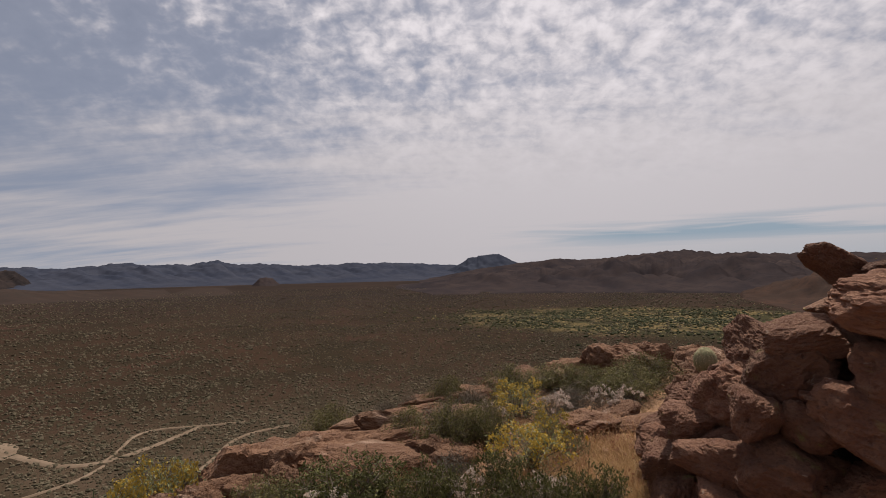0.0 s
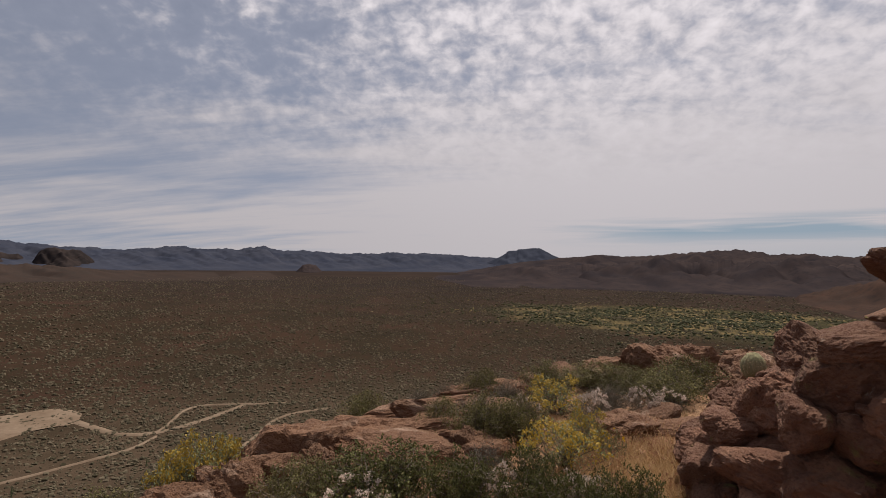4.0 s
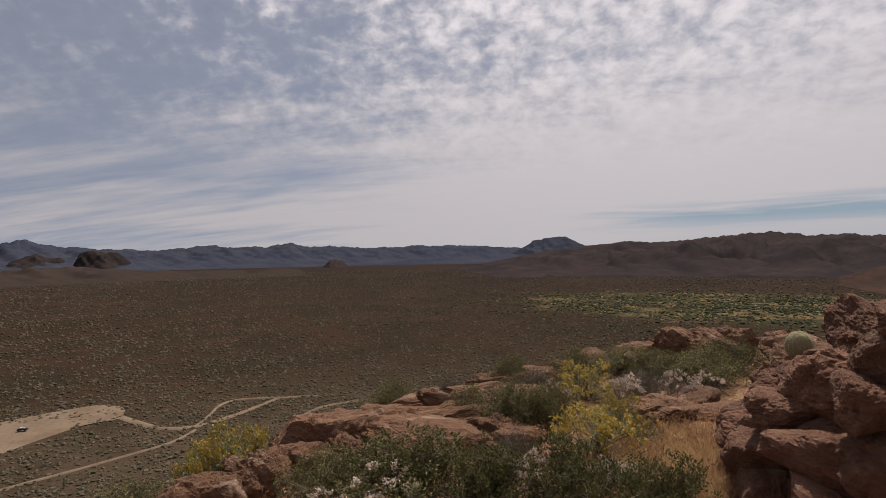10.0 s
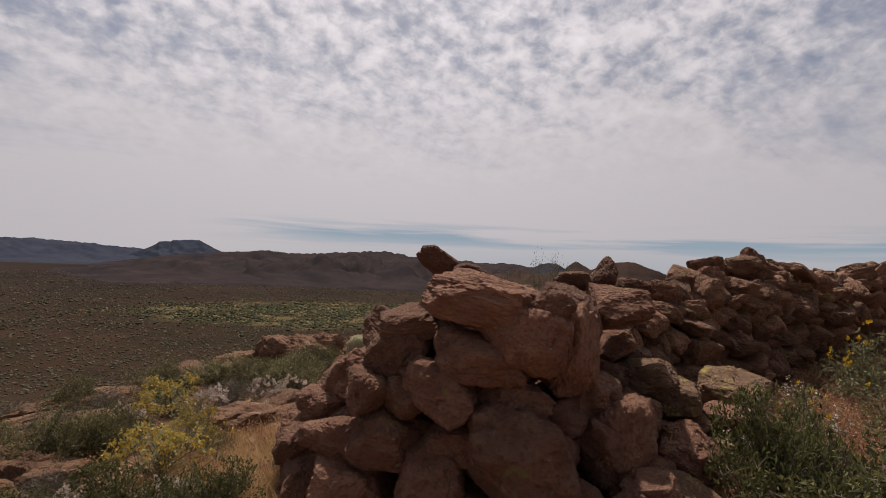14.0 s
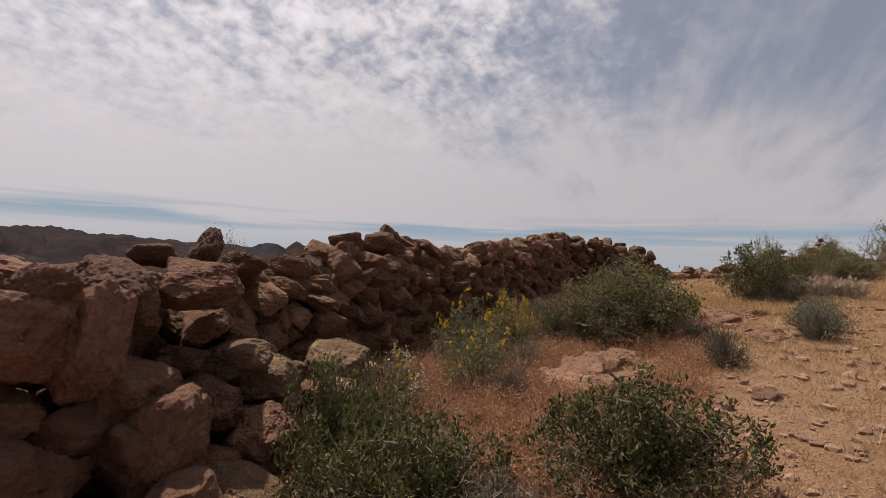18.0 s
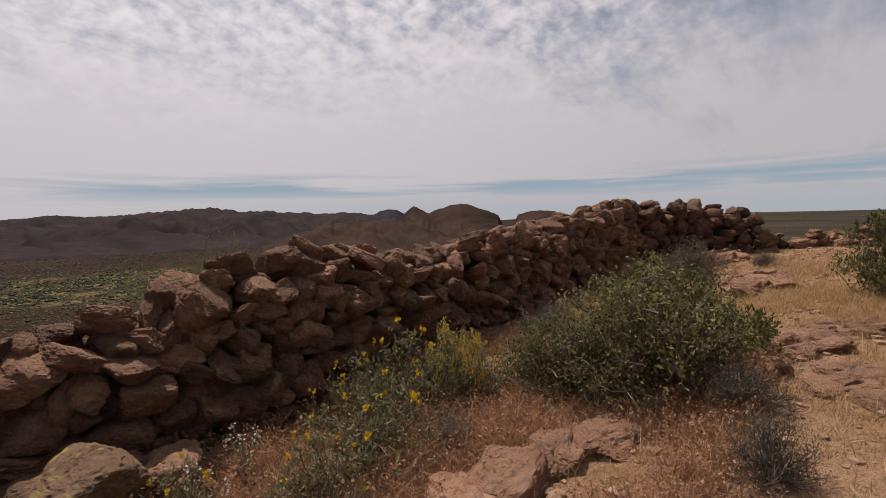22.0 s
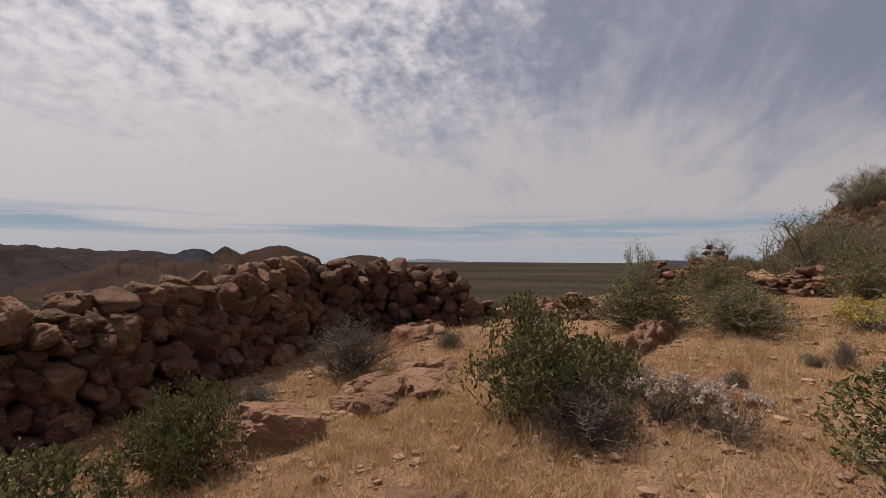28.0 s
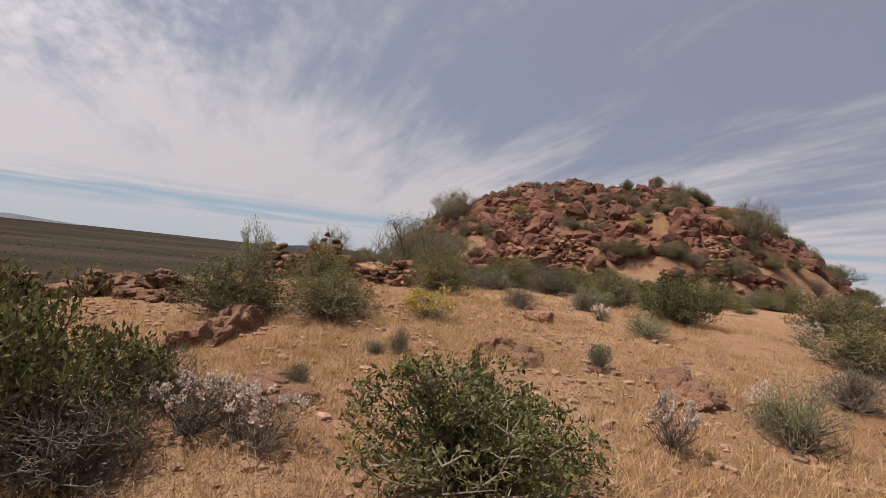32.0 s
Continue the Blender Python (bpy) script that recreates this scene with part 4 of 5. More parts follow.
# ---- bedrock and loose rocks ----
ROCKS, PATH_ROCKS, CRAGS = [], [], []
for _ in range(10):
    v, f = stone_shape(rng, 5, 9, 0.06, 1.0)
    v[:, 2] += 0.035 * np.round(3 * lattice(v * 3 + 7, 2.0) - 1.5)  # split layers
    ROCKS.append(mesh_of("block", v, f, rock_mat))
    PATH_ROCKS.append(mesh_of("block", v, f, path_rock_mat))
    CRAGS.append(mesh_of("boulder", v, f, crag_mat))


def rock(x, y, w, dp, h, turn, label, seed, sink=0.4, group="bedrock ledges", name="rock", blocks=ROCKS):
    """An outcrop: one or several blocks of split bedrock."""
    rng = np.random.default_rng(seed)
    ob = thing(name, x, y, base_z(x, y), label, "rock", group, math.degrees(turn))
    broken = blocks is PATH_ROCKS and "slab" not in label
    n = 1 if w < 0.5 else int(6 + 7 * w) if broken else int(2 + 2 * w)
    for i in range(n):
        k = 1.0 if n == 1 else rng.uniform(0.22, 0.55) if broken else rng.uniform(0.55, 1.0)
        u, q = (0, 0) if n == 1 else (rng.uniform(-0.42, 0.42) * w, rng.uniform(-0.42, 0.42) * dp)
        hh = h * (rng.uniform(0.65, 1.1) if n > 1 else 1)
        wx, wy = x + u * math.cos(turn) - q * math.sin(turn), y + u * math.sin(turn) + q * math.cos(turn)
        m = Matrix.LocRotScale((u, q, base_z(wx, wy) - base_z(x, y) + hh * (0.5 - sink)), Euler((rng.normal(0, 0.12), rng.normal(0, 0.12), rng.normal(0, 0.35))), (w * k * 1.2, dp * (k * 1.25 if broken else max(k, 0.5)) * 1.2, hh * 1.25))
        part("block", blocks[rng.integers(10)], ob, m)
    return ob


LEDGE = "cracked reddish bedrock ledge at the hill's rim"
for i, (x, y, w, dp, h, a) in enumerate([
    (-1.05, 5.05, 1.3, 0.9, 0.5, 0.3), (-2.25, 4.75, 0.9, 0.7, 0.55, 0.8), (-0.55, 5.95, 1.5, 0.8, 0.4, 0.2), (-1.75, 5.35, 0.9, 0.7, 0.42, 1.2),
    (-1.95, 3.95, 0.8, 0.6, 0.45, 0.5), (-2.3, 3.4, 0.6, 0.5, 0.4, 0.9), (0.1, 7.25, 1.0, 0.6, 0.35, 0.1), (1.85, 5.5, 1.0, 0.7, 0.2, 0.4),
    (2.0, 8.2, 1.0, 0.8, 0.5, 0.2), (3.2, 8.6, 1.3, 0.9, 0.75, 0.5), (1.1, 8.3, 0.9, 0.6, 0.4, 0.7), (4.3, 8.0, 1.1, 0.8, 0.6, 0.3), (-1.45, 4.35, 0.7, 0.6, 0.4, 0.2), (-0.3, 4.9, 0.6, 0.5, 0.35, 0.6)]):
    rock(x, y, w, dp, h, a, LEDGE, 40 + i)
for i, (x, y, w, dp, h, a, label) in enumerate([
    (6.6, 0.2, 0.8, 0.55, 0.24, 0.3, "flat orange slab of rock lying in dry grass"), (7.35, 0.0, 0.65, 0.45, 0.2, 0.1, "flat orange slab of rock lying in dry grass"),
    (11.95, 0.25, 0.49, 0.6, 0.46, 0.5, "squat red boulder beside a bush"), (10.3, -1.1, 1.0, 0.8, 0.17, 0.4, "low eroded red outcrop in the path"), (9.0, -1.65, 0.8, 0.6, 0.15, 0.3, "low eroded red outcrop in the path"), (10.9, -1.6, 0.7, 0.5, 0.13, 0.9, "low eroded red outcrop in the path"),
    (13.6, -0.6, 1.1, 0.6, 0.2, 0.2, "layered red ledge breaking through the soil"), (13.0, -0.15, 0.9, 0.6, 0.26, 0.0, "layered red ledge breaking through the soil"), (15.1, -3.1, 1.1, 0.45, 0.34, -0.5, "dark red ledge of rock in dry grass"),
    (13.8, -6.2, 0.8, 0.4, 0.2, 0.3, "flaky red outcrop in dry grass"), (12.7, -7.6, 0.9, 0.5, 0.24, -0.4, "flaky red outcrop with a hollow"), (15.9, -8.0, 0.4, 0.35, 0.25, 0.2, "small red rock in dry grass"),
    (16.5, 0.5, 1.2, 0.6, 0.24, 0.1, "flat red ledge at the wall's foot"), (9.3, -0.75, 0.6, 0.5, 0.2, 0.2, "red boulder with a shaded hollow"), (6.4, -1.35, 0.22, 0.18, 0.1, 0.3, "small pale stone on the path"), (4.5, -1.65, 0.24, 0.18, 0.08, 0.4, "small flat orange stone on the path"),
    (4.2, -0.95, 0.26, 0.2, 0.12, 0.9, "small pinkish stone on the path"), (13.2, -6.95, 0.16, 0.12, 0.08, 0.2, "small white stone on the path"), (13.0, -3.55, 0.9, 0.4, 0.14, 0.3, "low red outcrop in the path"), (5.9, -0.3, 0.4, 0.3, 0.12, 0.3, "small flat rock in dry weeds")]):
    rock(x, y, w, dp, h, a, label, 80 + i, group="", blocks=PATH_ROCKS)


# ---- plants ----
def tube(points, radii):
    """A three-sided tapering stem along points."""
    p = np.array(points)
    n = len(p)
    out = []
    for i in range(n):
        t = p[min(i + 1, n - 1)] - p[max(i - 1, 0)]
        t = t / (np.linalg.norm(t) + 1e-9)
        a = np.cross(t, (0.31, 0.77, 0.55))
        a /= np.linalg.norm(a) + 1e-9
        b = np.cross(t, a)
        for k in range(3):
            q = 2.0944 * k
            out.append(p[i] + radii[i] * (a * math.cos(q) + b * math.sin(q)))
    f = [[3 * i + k, 3 * i + (k + 1) % 3, 3 * i + 3 + (k + 1) % 3] for i in range(n - 1) for k in range(3)]
    f += [[3 * i + k, 3 * i + 3 + (k + 1) % 3, 3 * i + 3 + k] for i in range(n - 1) for k in range(3)]
    return np.array(out), np.array(f)


def leaves_at(rng, where, length, width, up=0.4):
    """Folded diamond leaves at many places."""
    n = len(where)
    d = rng.normal(size=(n, 3))
    d[:, 2] = d[:, 2] * 0.8 + up
    d /= np.linalg.norm(d, axis=1)[:, None]
    s = np.cross(d, rng.normal(size=(n, 3)))
    s /= np.linalg.norm(s, axis=1)[:, None]
    k = rng.uniform(0.7, 1.3, n)[:, None]
    a, c = where, where + d * length * k
    m = where + d * length * 0.5 * k
    nrm = np.cross(d, s) * width * 0.3
    v = np.stack([a, m + s * width * k * 0.5 + nrm, c, m - s * width * k * 0.5 + nrm], 1).reshape(-1, 3)
    i = 4 * np.arange(n)[:, None]
    return v, np.concatenate([i + [0, 1, 2], i + [0, 2, 3]])


def shrub_meshes(kind, seed):
    """Unit shrub, radius 1 and height 1: stems, foliage and blossom."""
    rng = np.random.default_rng(seed)
    stems, tips = [], []
    style = {
        "jojoba": (64, 8, 0.27, 48, 0.055, 0.026, 0.075), "creo": (84, 8, 0.30, 42, 0.046, 0.021, 0.090), "grey": (80, 8, 0.34, 16, 0.045, 0.016, 0.10),
        "silver": (50, 6, 0.3, 32, 0.085, 0.028, 0.11), "pale": (60, 6, 0.3, 32, 0.055, 0.016, 0.10), "brittle": (44, 5, 0.3, 16, 0.085, 0.036, 0.13),
        "yellow": (40, 5, 0.3, 16, 0.07, 0.026, 0.10), "white": (40, 5, 0.3, 10, 0.06, 0.022, 0.10), "palo": (40, 10, 0.38, 88, 0.024, 0.009, 0.09)}[kind]
    n_stem, n_twig, twig_len, n_leaf, ll, lw, spread = style
    if kind == "white":
        leaf_kind = "grey"
    elif kind == "yellow":
        leaf_kind = "pale"
    else:
        leaf_kind = kind
    lobes = rng.uniform(0, 6.28, 4)
    for _ in range(n_stem):
        az = rng.uniform(0, 6.283)
        lean = math.acos(1 - rng.random() * 0.93)
        reach = rng.uniform(0.6, 1.05) * (1 + 0.07 * math.sin(2 * az + lobes[0]) * math.sin(lean) + 0.11 * math.sin(3 * az + 2.5 * lean + lobes[1]) + 0.10 * math.sin(5 * az - 4 * lean + lobes[2]))
        end = np.array([math.cos(az) * math.sin(lean) * reach, math.sin(az) * math.sin(lean) * reach, math.cos(lean) * reach * 0.95 + 0.06])
        bend = rng.normal(0, 0.09, 3)
        k = np.linspace(0, 1, 6)[:, None]
        pts = end * k + bend * np.sin(k * 3.1) + np.array([0, 0, 0.10]) * k * (1 - k)
        pts += rng.normal(0, 0.012, pts.shape)
        pts[0] = (math.cos(az) * 0.05, math.sin(az) * 0.05, -0.08)
        stems.append(tube(pts, np.linspace(0.016, 0.004, 6)))
        tips.append(pts[3:])
        for _ in range(n_twig):
            i = rng.integers(1, 6)
            d = rng.normal(0, 1, 3)
            d[2] = abs(d[2]) * 0.9 + 0.15
            d = d / np.linalg.norm(d) * twig_len * rng.uniform(0.5, 1.1)
            if (pts[i] + d)[2] < 0.03:
                continue
            q = np.stack([pts[i], pts[i] + d * 0.5 + rng.normal(0, 0.03, 3), pts[i] + d])
            stems.append(tube(q, (0.007, 0.005, 0.0025)))
            tips.append(np.stack([q[1], q[2]]))
            tips.append(((q[1] + q[2]) / 2)[None])
    v, f = joined(stems)
    norm = np.array([1 / np.percentile(np.hypot(v[:, 0], v[:, 1]), 98.5)] * 2 + [1 / np.percentile(v[:, 2], 99.7)])

    def trimmed(q):
        q = q * norm
        r = np.linalg.norm(q, axis=1)[:, None]
        return q * np.where(r > 0.95, (0.95 + 0.25 * (r - 0.95)) / np.maximum(r, 0.01), 1)

    v = trimmed(v)
    tips = [trimmed(t) for t in tips]
    out = [("branchwork", mesh_of("branchwork", v, f, MAT["twig"]))]
    spots = np.concatenate(tips)
    if kind == "grey":
        spots = spots[rng.random(len(spots)) < 0.8]
    where = np.repeat(spots, max(1, n_leaf // 8), 0)
    where = where + rng.normal(0, spread * 0.55, where.shape)
    where = where[(where[:, 2] > 0.02) & (rng.random(len(where)) < 0.18 + 1.5 * where[:, 2])]
    v, f = leaves_at(rng, where, ll, lw, 0.9 if kind == "jojoba" else 0.4)
    out.append(("foliage", mesh_of("foliage", v, f, MAT[leaf_kind])))
    if kind in ("yellow", "brittle", "white"):
        heads = spots[(spots[:, 2] > (0.8 if kind == "white" else 0.45) * np.hypot(spots[:, 0], spots[:, 1]).clip(0.4, 1)) & (np.linalg.norm(spots, axis=1) > (0.8 if kind == "white" else 0.66))]
        heads = heads[rng.random(len(heads)) < (0.45 if kind == "yellow" else 0.42 if kind == "white" else 0.30)]
        if kind == "brittle":
            heads = heads[rng.random(len(heads)) < 0.22]
            tall = heads + np.stack([rng.normal(0, 0.06, len(heads)), rng.normal(0, 0.06, len(heads)), rng.uniform(0.1, 0.34, len(heads))], -1)
            v, f = joined([tube((p, (p + q) / 2 + rng.normal(0, 0.015, 3), q), (0.004, 0.0035, 0.003)) for p, q in zip(heads, tall)])
            out.append(("flower_stalk", mesh_of("flower_stalk", v, f, MAT["pale"])))
            heads = tall
        many = {"yellow": 9, "white": 22, "brittle": 7}[kind]
        where = np.repeat(heads, many, 0) + rng.normal(0, {"yellow": 0.045, "white": 0.034, "brittle": 0.018}[kind], (len(heads) * many, 3))
        v, f = leaves_at(rng, where, 0.05, 0.05, 0.8)
        out.append(("blossom", mesh_of("blossom", v, f, MAT["white_petal" if kind == "white" else "yellow_petal" if kind == "yellow" else "orange_petal"])))
    return out


SHRUBS = {k: [shrub_meshes(k, 100 * i + len(k) * 7 + j) for j in range(3 if k in ("jojoba", "creo", "grey") else 2)] for i, k in enumerate(("jojoba", "creo", "grey", "silver", "pale", "brittle", "yellow", "white", "palo"))}
SAID = {
    "jojoba": ("green_shrub", "broad-leaved green shrub growing from dry soil", "shrub"), "creo": ("olive_shrub", "dense olive-green desert shrub in dry grass", "shrub"),
    "grey": ("twiggy_shrub", "half-dry grey twiggy shrub on dry soil", "shrub"), "silver": ("silver_shrub", "silvery-leaved low shrub beside the path", "shrub"),
    "pale": ("pale_shrub", "pale green fine-leaved desert shrub", "shrub"), "brittle": ("brittlebush", "dusty green bush with golden flower heads on thin stalks", "flowering bush"),
    "yellow": ("yellow_bush", "bush covered in small yellow flowers", "flowering bush"), "white": ("white_flower_bush", "low grey bush with clusters of whitish flowers", "flowering bush"),
    "palo": ("feathery_tree", "feathery grey-green small desert tree on the rocky knoll", "tree")}


def plant(kind, x, y, r, h, seed, sink=0.02, label=""):
    rng = np.random.default_rng(seed)
    name, said, cat = SAID[kind]
    ob = thing(name, x, y, base_z(x, y) - sink, label or said, cat, "desert shrubs")
    scale = Matrix.LocRotScale(None, Euler((0, 0, rng.uniform(0, 6.28))), (r, r, h))
    for pname, me in SHRUBS[kind][seed % len(SHRUBS[kind])]:
        part(pname, me, ob, scale, kind="stuff" if pname == "flower_stalk" else "")
    return ob


# kind, x, y, radius, height
RIM = [
    ("jojoba", 0.4, 3.65, 0.42, 0.5), ("jojoba", -0.85, 3.75, 0.62, 0.5), ("creo", -1.6, 6.3, 0.45, 0.5), ("creo", -0.05, 7.0, 0.42, 0.5), ("yellow", 0.87, 6.3, 0.55, 0.48), ("yellow", 0.7, 4.5, 0.46, 0.48),
    ("creo", -0.02, 5.2, 0.42, 0.55), ("white", 1.15, 5.7, 0.34, 0.4), ("yellow", -2.4, 4.0, 0.42, 0.64), ("yellow", -2.5, 3.8, 0.36, 0.56), ("creo", -2.85, 3.3, 0.42, 0.42), ("creo", 1.66, 7.6, 0.6, 0.42), ("creo", 2.4, 6.85, 0.65, 0.46),
    ("white", 2.3, 6.35, 0.3, 0.3), ("white", 0.72, 3.85, 0.28, 0.26), ("grey", -0.61, 7.0, 0.24, 0.36), ("grey", -1.0, 7.2, 0.26, 0.34), ("creo", 3.0, 7.6, 0.65, 0.5), ("grey", 0.0, 4.3, 0.3, 0.34),
    ("jojoba", -0.2, 3.6, 0.42, 0.5), ("creo", -1.45, 3.6, 0.4, 0.45), ("white", -1.3, 3.35, 0.3, 0.25), ("jojoba", 0.95, 3.45, 0.35, 0.42), ("creo", 0.35, 5.35, 0.4, 0.5), ("creo", -0.5, 5.5, 0.4, 0.45),
]
RIM_MORE = [
    ("white", 1.35, 5.9, 0.3, 0.36), ("white", 1.9, 6.1, 0.32, 0.36), ("white", 0.15, 3.75, 0.3, 0.34), ("white", -0.95, 3.5, 0.34, 0.34), ("grey", -0.1, 5.6, 0.42, 0.5), ("brittle", 1.15, 4.75, 0.22, 0.3),
    ("white", 0.45, 5.75, 0.3, 0.38), ("yellow", 1.0, 5.0, 0.34, 0.4), ("grey", 1.5, 6.2, 0.4, 0.4), ("grey", 0.3, 6.7, 0.35, 0.4), ("creo", 2.0, 7.3, 0.5, 0.42), ("creo", 0.9, 7.5, 0.5, 0.5),
]
BY_THE_WALL = [
    ("creo", 8.3, 0.15, 0.75, 0.95), ("jojoba", 9.4, -0.3, 0.75, 0.95), ("creo", 8.9, 0.0, 1.1, 1.15), ("jojoba", 11.2, 0.7, 0.55, 0.82), ("grey", 13.9, 0.6, 0.75, 0.85), ("brittle", 6.45, 1.35, 0.6, 0.72), ("brittle", 5.9, 1.15, 0.42, 0.55), ("brittle", 6.95, 1.75, 0.5, 0.72),
    ("brittle", 7.5, 1.6, 0.6, 0.78), ("jojoba", 4.05, 1.35, 0.5, 0.85), ("jojoba", 4.4, -0.45, 0.72, 0.74), ("jojoba", 3.65, 0.7, 0.68, 0.8), ("grey", 3.95, 1.0, 0.5, 0.62), ("grey", 3.55, 0.15, 0.5, 0.5),
    ("brittle", 7.9, 1.3, 0.36, 0.55), ("yellow", 7.65, 1.4, 0.36, 0.84), ("grey", 5.75, 0.75, 0.26, 0.4), ("grey", 6.9, 0.9, 0.28, 0.4), ("creo", 8.2, 0.75, 0.6, 0.75), ("brittle", 5.2, 1.75, 0.35, 0.6),
    ("grey", 9.9, 1.5, 0.4, 0.5), ("grey", 12.6, 1.1, 0.4, 0.45), ("grey", 15.2, -0.4, 0.3, 0.35),
]
ALONG_THE_PATH = [
    ("jojoba", 11.3, -4.5, 0.80, 0.72), ("jojoba", 12.0, -4.9, 0.16, 0.6), ("jojoba", 12.4, -2.15, 0.8, 1.12), ("white", 11.95, -3.45, 0.36, 0.42), ("white", 12.3, -3.05, 0.36, 0.44), ("white", 12.2, -3.3, 0.28, 0.36), ("grey", 13.06, -3.75, 0.17, 0.26),
    ("grey", 12.9, -2.75, 0.4, 0.5), ("grey", 8.35, -0.85, 0.42, 0.42), ("grey", 11.9, -2.5, 0.5, 0.6), ("silver", 8.8, -2.2, 0.38, 0.52), ("silver", 9.4, -2.4, 0.38, 0.55), ("grey", 7.4, -1.1, 0.30, 0.5),
]
SADDLE = [
    ("grey", 13.75, -4.85, 0.16, 0.34), ("silver", 13.85, -4.6, 0.14, 0.15), ("creo", 16.1, -3.15, 0.92, 0.80), ("creo", 15.4, -4.4, 0.76, 0.62), ("creo", 16.4, -4.6, 0.74, 0.60), ("yellow", 15.6, -5.85, 0.58, 0.5),
    ("grey", 16.9, -8.2, 0.46, 0.5), ("white", 16.3, -9.66, 0.25, 0.36), ("pale", 15.05, -9.6, 0.44, 0.48), ("silver", 13.25, -7.05, 0.17, 0.34), ("grey", 11.9, -9.3, 0.42, 0.58), ("pale", 11.4, -7.55, 0.38, 0.62),
    ("white", 11.72, -7.6, 0.30, 0.42), ("white", 11.45, -6.2, 0.24, 0.46), ("creo", 10.4, -7.8, 0.6, 0.95),
]
FAR_SADDLE = [
    ("creo", 19.6, -12.9, 1.0, 1.0), ("jojoba", 16.7, -12.0, 0.95, 1.15), ("creo", 13.4, -12.3, 0.9, 0.8), ("creo", 18.2, -4.6, 0.8, 0.9), ("creo", 19.3, -7.5, 0.9, 0.95), ("creo", 24.5, -9.5, 1.2, 1.3),
    ("grey", 17.8, -10.5, 0.5, 0.5), ("creo", 22.5, -15.5, 1.2, 1.0), ("creo", 16.0, -16.5, 1.2, 1.1), ("creo", 20.5, -17.5, 1.3, 1.1), ("pale", 18.4, -11.2, 0.6, 0.6), ("creo", 13.0, -17.0, 1.2, 1.1),
    ("creo", 26.0, -13.5, 1.3, 1.3), ("white", 14.9, -13.6, 0.5, 0.5),
]
for i, (kind, x, y, r, h) in enumerate(RIM + RIM_MORE + BY_THE_WALL + ALONG_THE_PATH + SADDLE + FAR_SADDLE):
    plant(kind, x, y, r, h, 11 + i * 3)

# the knoll's growth
rng = np.random.default_rng(77)
for i in range(400):
    a, q = rng.uniform(0, 6.28), math.sqrt(rng.random()) * 23
    x, y = 51 + q * math.cos(a) - 4, -38.5 + q * math.sin(a) + 4
    if x * 0.62 - y * 0.78 > 72:
        continue
    kind = ("creo", "palo", "grey", "creo", "palo", "yellow")[rng.integers(6) if rng.random() < 0.15 else rng.integers(5)]
    r = rng.uniform(0.35, 0.95)
    plant(kind, x, y, r, r * rng.uniform(0.95, 1.5), 300 + i, -0.1, "desert shrub on the red rocky knoll" if kind != "palo" else "")
for i, (x, y, r, h) in enumerate([(48.7, -20.2, 2.6, 3.4), (51.2, -21.6, 2.0, 2.6), (27.0, -9.6, 2.3, 2.7), (29.4, -11.4, 2.4, 2.6), (41.0, -38.6, 0.7, 1.5), (38.5, -35.5, 1.0, 2.0), (31.0, -11.6, 2.2, 3.0), (28.2, -10.2, 1.5, 1.9), (36.3, -21.0, 1.5, 2.1), (32.0, -35.9, 2.1, 3.6), (37.0, -34.7, 0.8, 1.7), (32.3, -24.8, 2.0, 1.1), (32.5, -29.0, 1.2, 1.2), (37.0, -26.0, 1.4, 1.2), (34.7, -25.6, 1.0, 1.1), (46.3, -30.8, 0.8, 0.9), (36.5, -30.6, 0.9, 1.3), (30.9, -43.5, 2.2, 1.7), (40.7, -19.3, 0.8, 1.0), (30.3, -32.5, 1.7, 1.7), (28.9, -7.2, 1.1, 1.2), (34.0, -40.0, 1.8, 2.2)]):
    plant("palo", x, y, r, h, 500 + i, 0.1)


rng = np.random.default_rng(78)
for i in range(70):  # bushes along the knoll's foot
    k = rng.random()
    x, y = 23 + 7 * k + rng.normal(0, 2.2), -13 - 21 * k + rng.normal(0, 2.0)
    r = rng.uniform(0.5, 1.25)
    plant(("creo", "creo", "palo", "jojoba", "grey", "pale")[rng.integers(6)], x, y, r, r * rng.uniform(0.7, 1.1), 700 + i, 0.05, "desert shrub at the foot of the rocky knoll")


plant("pale", 20.6, -3.5, 0.5, 1.45, 811, 0.05, "upright yellow-green bushy desert shrub behind the stones")
plant("palo", 23.2, -5.6, 0.9, 1.5, 812, 0.05, "feathery desert shrub behind the ruined wall")


def barrel_cactus(x, y, r):
    ob = thing("barrel_cactus", x, y, base_z(x, y) + 0.74, "round ribbed barrel cactus with pale spines", "cactus")
    v, f = DIRS[4]
    az = np.arctan2(v[:, 1], v[:, 0])
    body = v * (r * (1 + 0.07 * np.cos(az * 18)))[:, None] * np.array([1, 1, 1.25])
    part("body", mesh_of("body", body, f, MAT["barrel"], True), ob)
    rng = np.random.default_rng(4)
    spots = body[np.cos(az * 18) > 0.3]
    v, f = leaves_at(rng, np.repeat(spots, 2, 0), r * 0.2, 0.003, 0.3)
    part("spine_cover", mesh_of("spine_cover", v, f, MAT["spine"]), ob)


rock(2.62, 5.0, 0.5, 0.5, 0.60, 0.4, "rounded reddish boulder under a barrel cactus", 39, 0.12)
barrel_cactus(2.58, 4.98, 0.105)


